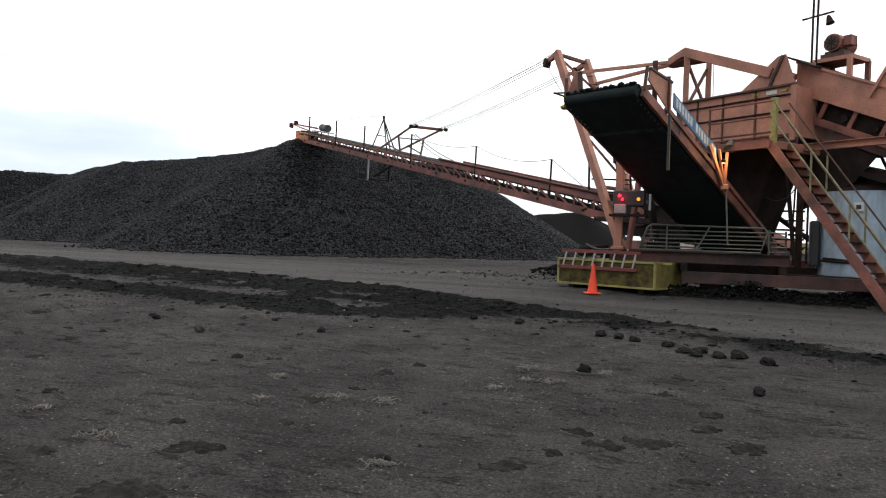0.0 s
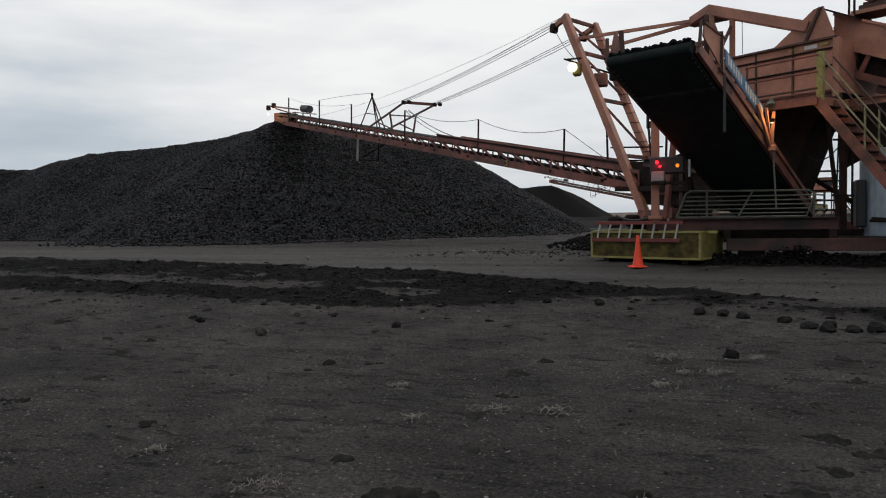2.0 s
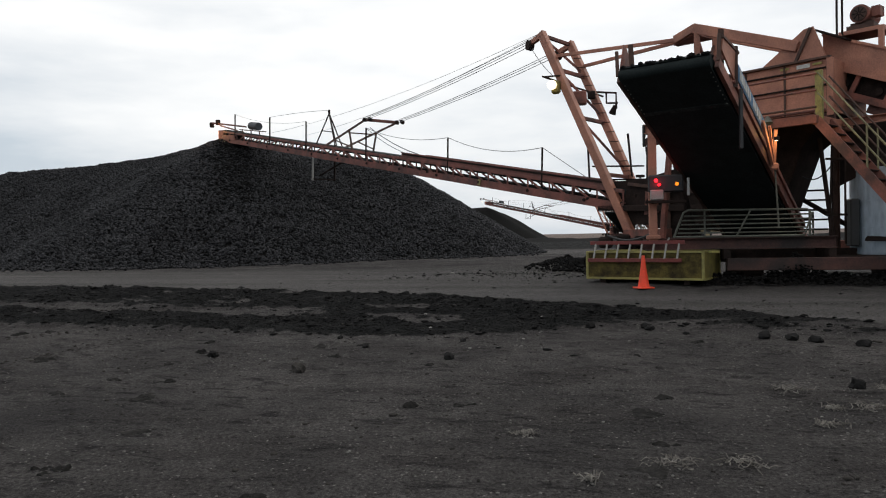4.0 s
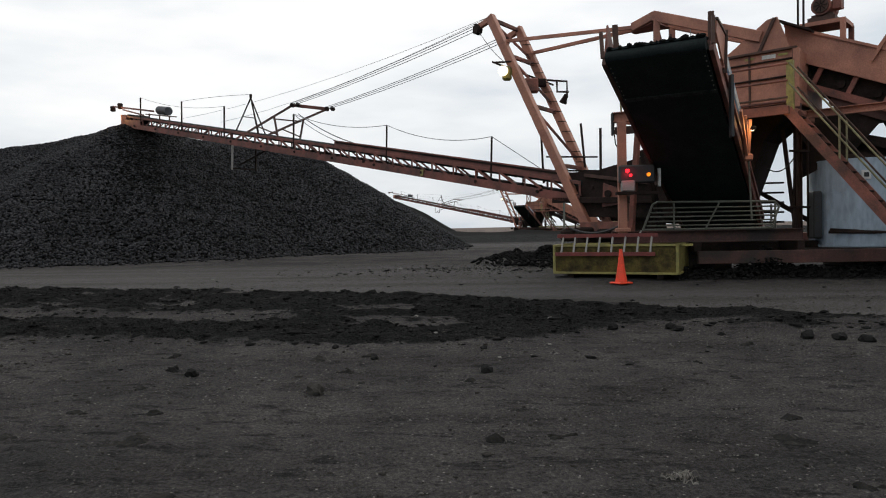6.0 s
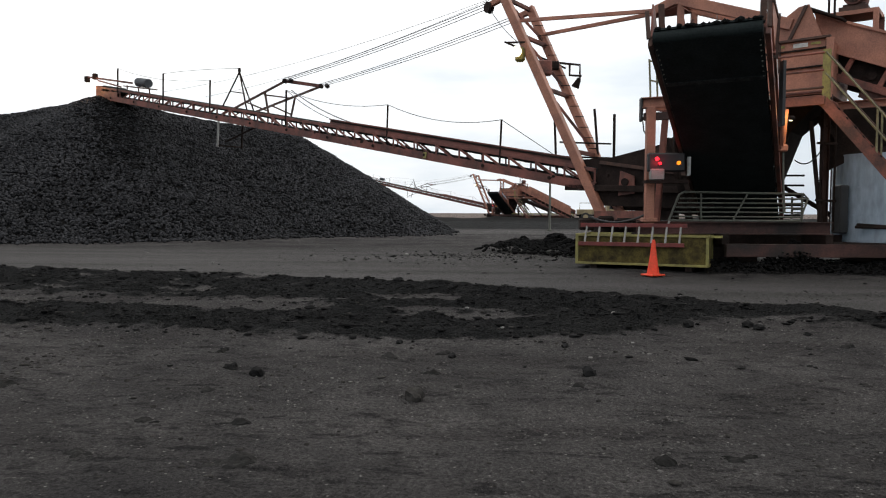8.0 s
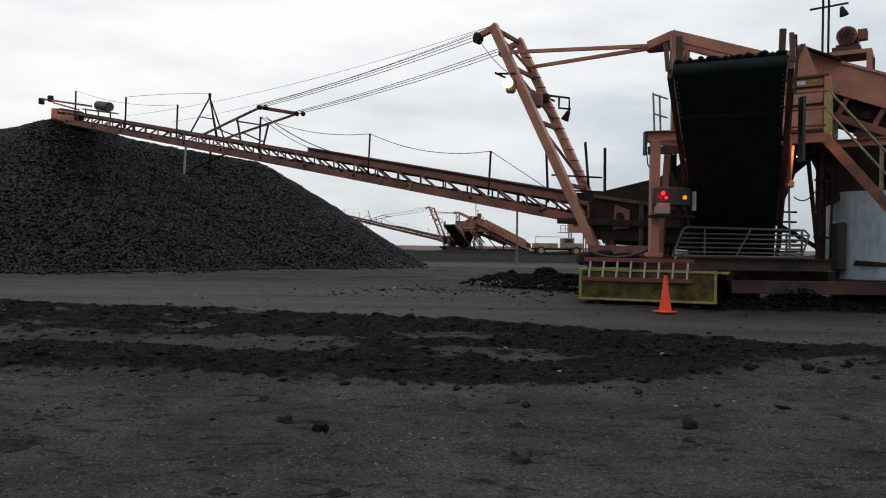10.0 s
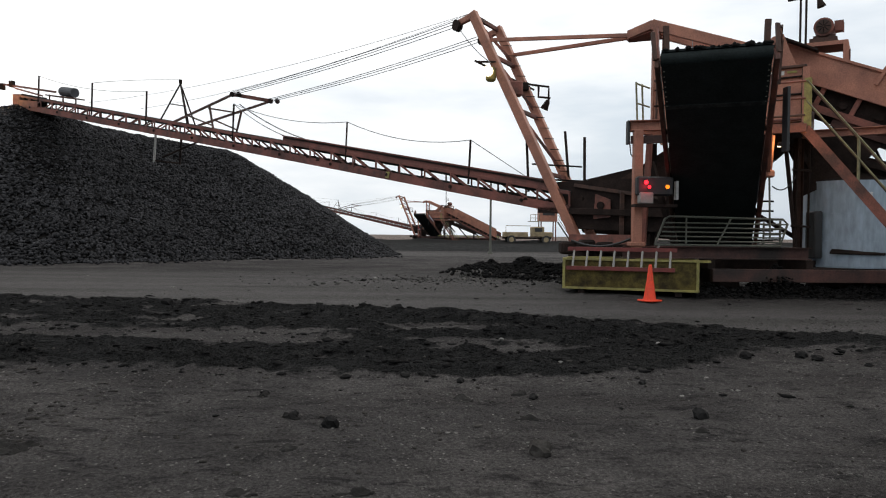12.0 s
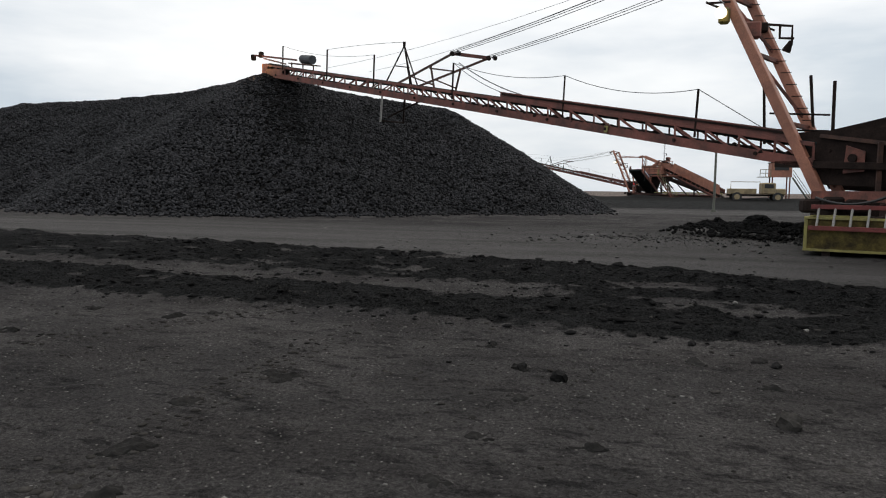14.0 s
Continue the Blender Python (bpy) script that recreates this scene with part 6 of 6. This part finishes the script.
FLAT += [(1.41, 5.53, 0.14), (2.47, 5.84, 0.16), (-4.7, 8.83, 0.22), (-1.64, 5.24, 0.1), (-2.22, 4.53, 0.12), (-4.71, 11.28, 0.1), (-4.9, 10.55, 0.15),
         (-2.7, 11.36, 0.09), (-3.02, 10.61, 0.11), (-2.93, 10.1, 0.09), (-2.22, 8.21, 0.11), (-1.77, 8.11, 0.12),
         (-6.61, 11.2, 0.2), (-3.26, 11.35, 0.14), (-4.87, 12.1, 0.1), (-7.15, 10.59, 0.14), (-9.02, 14.02, 0.15), (-8.01, 13.55, 0.15), (-7.63, 13.68, 0.15),
         (-9.41, 12.97, 0.15), (-7.25, 9.8, 0.15), (-5.6, 9.23, 0.12), (-7.19, 9.21, 0.16), (-5.28, 9.86, 0.1)]


def mud_patch(x, y, r, seed):
    """A ragged, lumpy smear of mud, thickest in the middle."""
    rng = random.Random(seed)
    q, nr, na = rng.uniform(0, 90), 9, 52
    stretch, turn = rng.uniform(1.0, 1.7), rng.uniform(-0.8, 0.8) - 0.33
    bm = bmesh.new()
    rows = []
    for i in range(nr + 1):
        row = []
        for k in range(na):
            t = k * math.tau / na
            d = Vector((math.cos(t), math.sin(t), 0))
            edge = r * (1.25 + 0.5 * noise.noise(d * 1.3 + Vector((q, 0, 0))) + 0.35 * noise.noise(d * 3.0 + Vector((0, q, 0))))
            p = d * edge * (i / nr)
            p = Vector((p.x * stretch, p.y, 0))
            p.rotate(Euler((0, 0, turn)))
            u = i / nr
            lump = noise.noise(Vector((p.x * 9, p.y * 9, q))) + 0.7 * noise.noise(Vector((p.x * 24, p.y * 24, q)))
            p.z = 0.018 * (1 - u * u) + 0.030 * lump - 0.002 - 0.03 * (i == nr)
            p.z += soil_z(x + p.x, y + p.y) - soil_z(x, y)
            row.append(bm.verts.new(p))
        rows.append(row)
    for a, b in zip(rows, rows[1:]):
        for k in range(na):
            bm.faces.new((a[k], a[(k + 1) % na], b[(k + 1) % na], b[k]))
    bmesh.ops.remove_doubles(bm, verts=bm.verts, dist=0.0004)
    ob = part("mud_patch", bm, MUD, None)
    ob.location = (x, y, soil_z(x, y))
    return tagged(ob, "flat broken patch of dark mud on the ground", "mud patch", "mud patches")


for n_, (x_, y_, r_) in enumerate(FLAT):
    mud_patch(x_, y_, r_ * 0.52, 100 + n_)
for n_, (x_, y_, r_) in enumerate([(-2.13, 13.44, 0.04), (-1.75, 13.58, 0.04), (-0.03, 12.76, 0.035), (0.12, 12.56, 0.035), (-1.38, 10.78, 0.028), (-0.6, 11.32, 0.03), (-0.74, 10.77, 0.03),
                                   (-5.3, 22.18, 0.07), (-7.27, 26.41, 0.05), (-1.77, 12.18, 0.03), (-7.3, 9.8, 0.025), (-6.61, 9.14, 0.025)]):
    clod(x_, y_, r_ * 0.75, 300 + n_, STONE, "pale broken stone lying on dark soil", "stone", "stone", 0.6)


def weed(x, y, r, seed):
    rng = random.Random(seed)
    bm = bmesh.new()
    for i in range(30):
        a, l = rng.uniform(0, 6.28), r * rng.uniform(0.3, 0.9)
        p = [Vector((rng.gauss(0, r * 0.4), rng.gauss(0, r * 0.3), 0.008))]
        for k in range(4):
            a += rng.uniform(-0.9, 0.9)
            q = p[-1] + Vector((math.cos(a), math.sin(a), 0)) * l / 4
            p.append(Vector((q.x, q.y, rng.uniform(0.004, 0.04))))
        add_path(bm, p, rng.uniform(0.002, 0.0045), 4)
    ob = part("dried_weed", bm, STRAW, None)
    ob.location = (x, y, soil_z(x, y))
    tagged(ob, "flattened pale dry weed on the soil", "dry weed", "dry weeds", "stuff")


for n_, (x_, y_, r_) in enumerate([(1.2, 8.16, 0.16), (2.03, 8.05, 0.14), (1.38, 7.36, 0.16), (0.79, 6.99, 0.14), (-0.66, 6.37, 0.16), (-0.21, 6.32, 0.18), (1.13, 7.43, 0.1),
                                   (-2.9, 5.56, 0.1), (-2.04, 4.91, 0.16), (-1.41, 7.16, 0.1), (-1.24, 6.12, 0.1), (0.01, 4.59, 0.12)]):
    weed(x_, y_, r_, n_)


# ---------------------------------------------------------------- far side of the yard
def make_lamp_post():
    p = thing("lamp_post", "plain grey steel post standing beyond the road", "post", at=pose(13.9, 45.8, 0.25))
    quick("pole", GALV, p, add_tube, (0, 0, 0), (0, 0, 4.6), 0.075, 10, 0.06)
    quick("head", GRIME_SHADE, p, add_box, (0, 0, 4.65), (0.5, 0.3, 0.16), None, 0.03)
    quick("foot", GALV, p, add_tube, (0, 0, 0), (0, 0, 0.12), 0.16, 12)


make_lamp_post()
VIEW = Vector((0.32, 0.947, 0)).normalized()
SIDE = Vector((0.947, -0.32, 0))


def make_truck():
    """Pale flatbed truck parked by the far machine."""
    o = Vector((44.6, 96.4, 0.25))
    t = thing("truck", "dusty pale yellow truck parked by the far machine", "truck", at=pose(o.x, o.y, o.z, 0, 0, -19))
    body = material("dusty_cream_paint", (0.34, 0.26, 0.14), 0.6, 0.0, (0.12, 0.09, 0.05), 1.5, 0.7, 12, 0.1)
    quick("bed", body, t, add_box, (-1.7, 0, 1.35), (3.4, 2.2, 0.7), None, 0.05)
    quick("chassis", GRIME_SHADE, t, add_box, (0, 0, 0.85), (7.0, 0.9, 0.25))
    quick("cab", body, t, add_box, (1.5, 0, 1.75), (1.7, 2.2, 1.5), None, 0.12)
    quick("bonnet", body, t, add_box, (2.9, 0, 1.35), (1.4, 1.7, 0.8), None, 0.12)
    quick("side_window", BLACK, t, add_box, (1.5, -1.11, 2.05), (1.1, 0.02, 0.55))
    quick("roll_frame", body, t, add_path, [(-3.2, -1.0, 1.6), (-3.2, -1.0, 2.6), (0.4, -1.0, 2.6), (0.4, -1.0, 1.7)], 0.05)
    for x in (-2.4, 2.6):
        for y in (-1.0, 1.0):
            w = quick("wheel", BLACK, t, add_tube, (x, y - 0.2, 0.62), (x, y + 0.2, 0.62), 0.62, 20)
            quick("rim", body, w, add_tube, (x, y - 0.22, 0.62), (x, y + 0.22, 0.62), 0.36, 16)


make_truck()


def make_cabin():
    o = Vector((49.5, 99.0, 0.25))
    c = thing("control_cabin", "small orange control cabin raised on steel legs", "cabin", at=pose(o.x, o.y, o.z, 0, 0, -19))
    quick("walls", ORANGE, c, add_box, (0, 0, 4.3), (2.6, 2.2, 1.9), None, 0.03)
    quick("roof", GRIME_SHADE, c, add_box, (0, 0, 5.3), (2.8, 2.4, 0.10))
    quick("window", BLACK, c, add_box, (0.0, -1.11, 4.6), (1.8, 0.02, 0.7))
    quick("balcony", RAIL, c, add_box, (-2.0, 0, 3.35), (1.5, 2.2, 0.08))
    for x in (-2.7, -2.0, -1.35):
        quick("rail_post", RAIL, c, add_tube, (x, -1.0, 3.35), (x, -1.0, 4.35), 0.04)
    for z in (3.85, 4.35):
        quick("rail", RAIL, c, add_tube, (-2.7, -1.0, z), (-1.35, -1.0, z), 0.035)
    for x in (-1.1, 1.1):
        for y in (-0.9, 0.9):
            quick("leg", ORANGE_DARK, c, add_beam, (x, y, 0), (x, y, 3.4), 0.16, 0.16, up=(1, 0, 0))
    quick("stair", GALV, c, add_beam, (1.4, -0.9, 3.3), (3.6, -0.9, 0.1), 0.6, 0.12)
    for z in (0.5, 1.0):
        quick("stair_rail", GALV, c, add_tube, (1.4, -1.2, 3.3 + z), (3.6, -1.2, 0.1 + z), 0.04)


make_cabin()


def make_fence_run():
    f = thing("barrier", "low yellow steel barrier by the far machine", "barrier", at=pose(36.5, 110.5, 0.25, 0, 0, -19))
    for i in range(7):
        quick("post", YELLOW_TRIM, f, add_box, (i * 1.6, 0, 0.55), (0.14, 0.14, 1.1))
    for z in (0.55, 1.05):
        quick("rail", YELLOW_TRIM, f, add_box, (4.8, 0, z), (9.7, 0.1, 0.16))


make_fence_run()


def make_bank():
    """Low dark soil bank across the far yard."""
    rng = np.random.default_rng(4)
    n, m = 120, 7
    xs = np.linspace(-20, 130, n)
    prof = [(-7, 0.0), (-4, 0.35), (-1.5, 0.8), (0, 0.95), (1.5, 0.8), (4, 0.3), (7, 0.0)]
    V = []
    for y, h in prof:
        for x in xs:
            w = Vector((6, 112, 0)) + SIDE * x + VIEW * y
            V.append((w.x, w.y, 0.2 + h * (0.55 + 0.4 * fbm(x * 0.2, y, 3))))
    i = (np.arange(n - 1)[None, :] + (np.arange(m - 1) * n)[:, None]).ravel()
    F = np.concatenate([np.stack([i, i + 1, i + n + 1], -1), np.stack([i, i + n + 1, i + n], -1)])
    tagged(mesh_from_arrays("soil_bank", np.array(V), F, CLOD, smooth=True), "low dark soil bank across the yard", "soil bank", kind="structure")


make_bank()
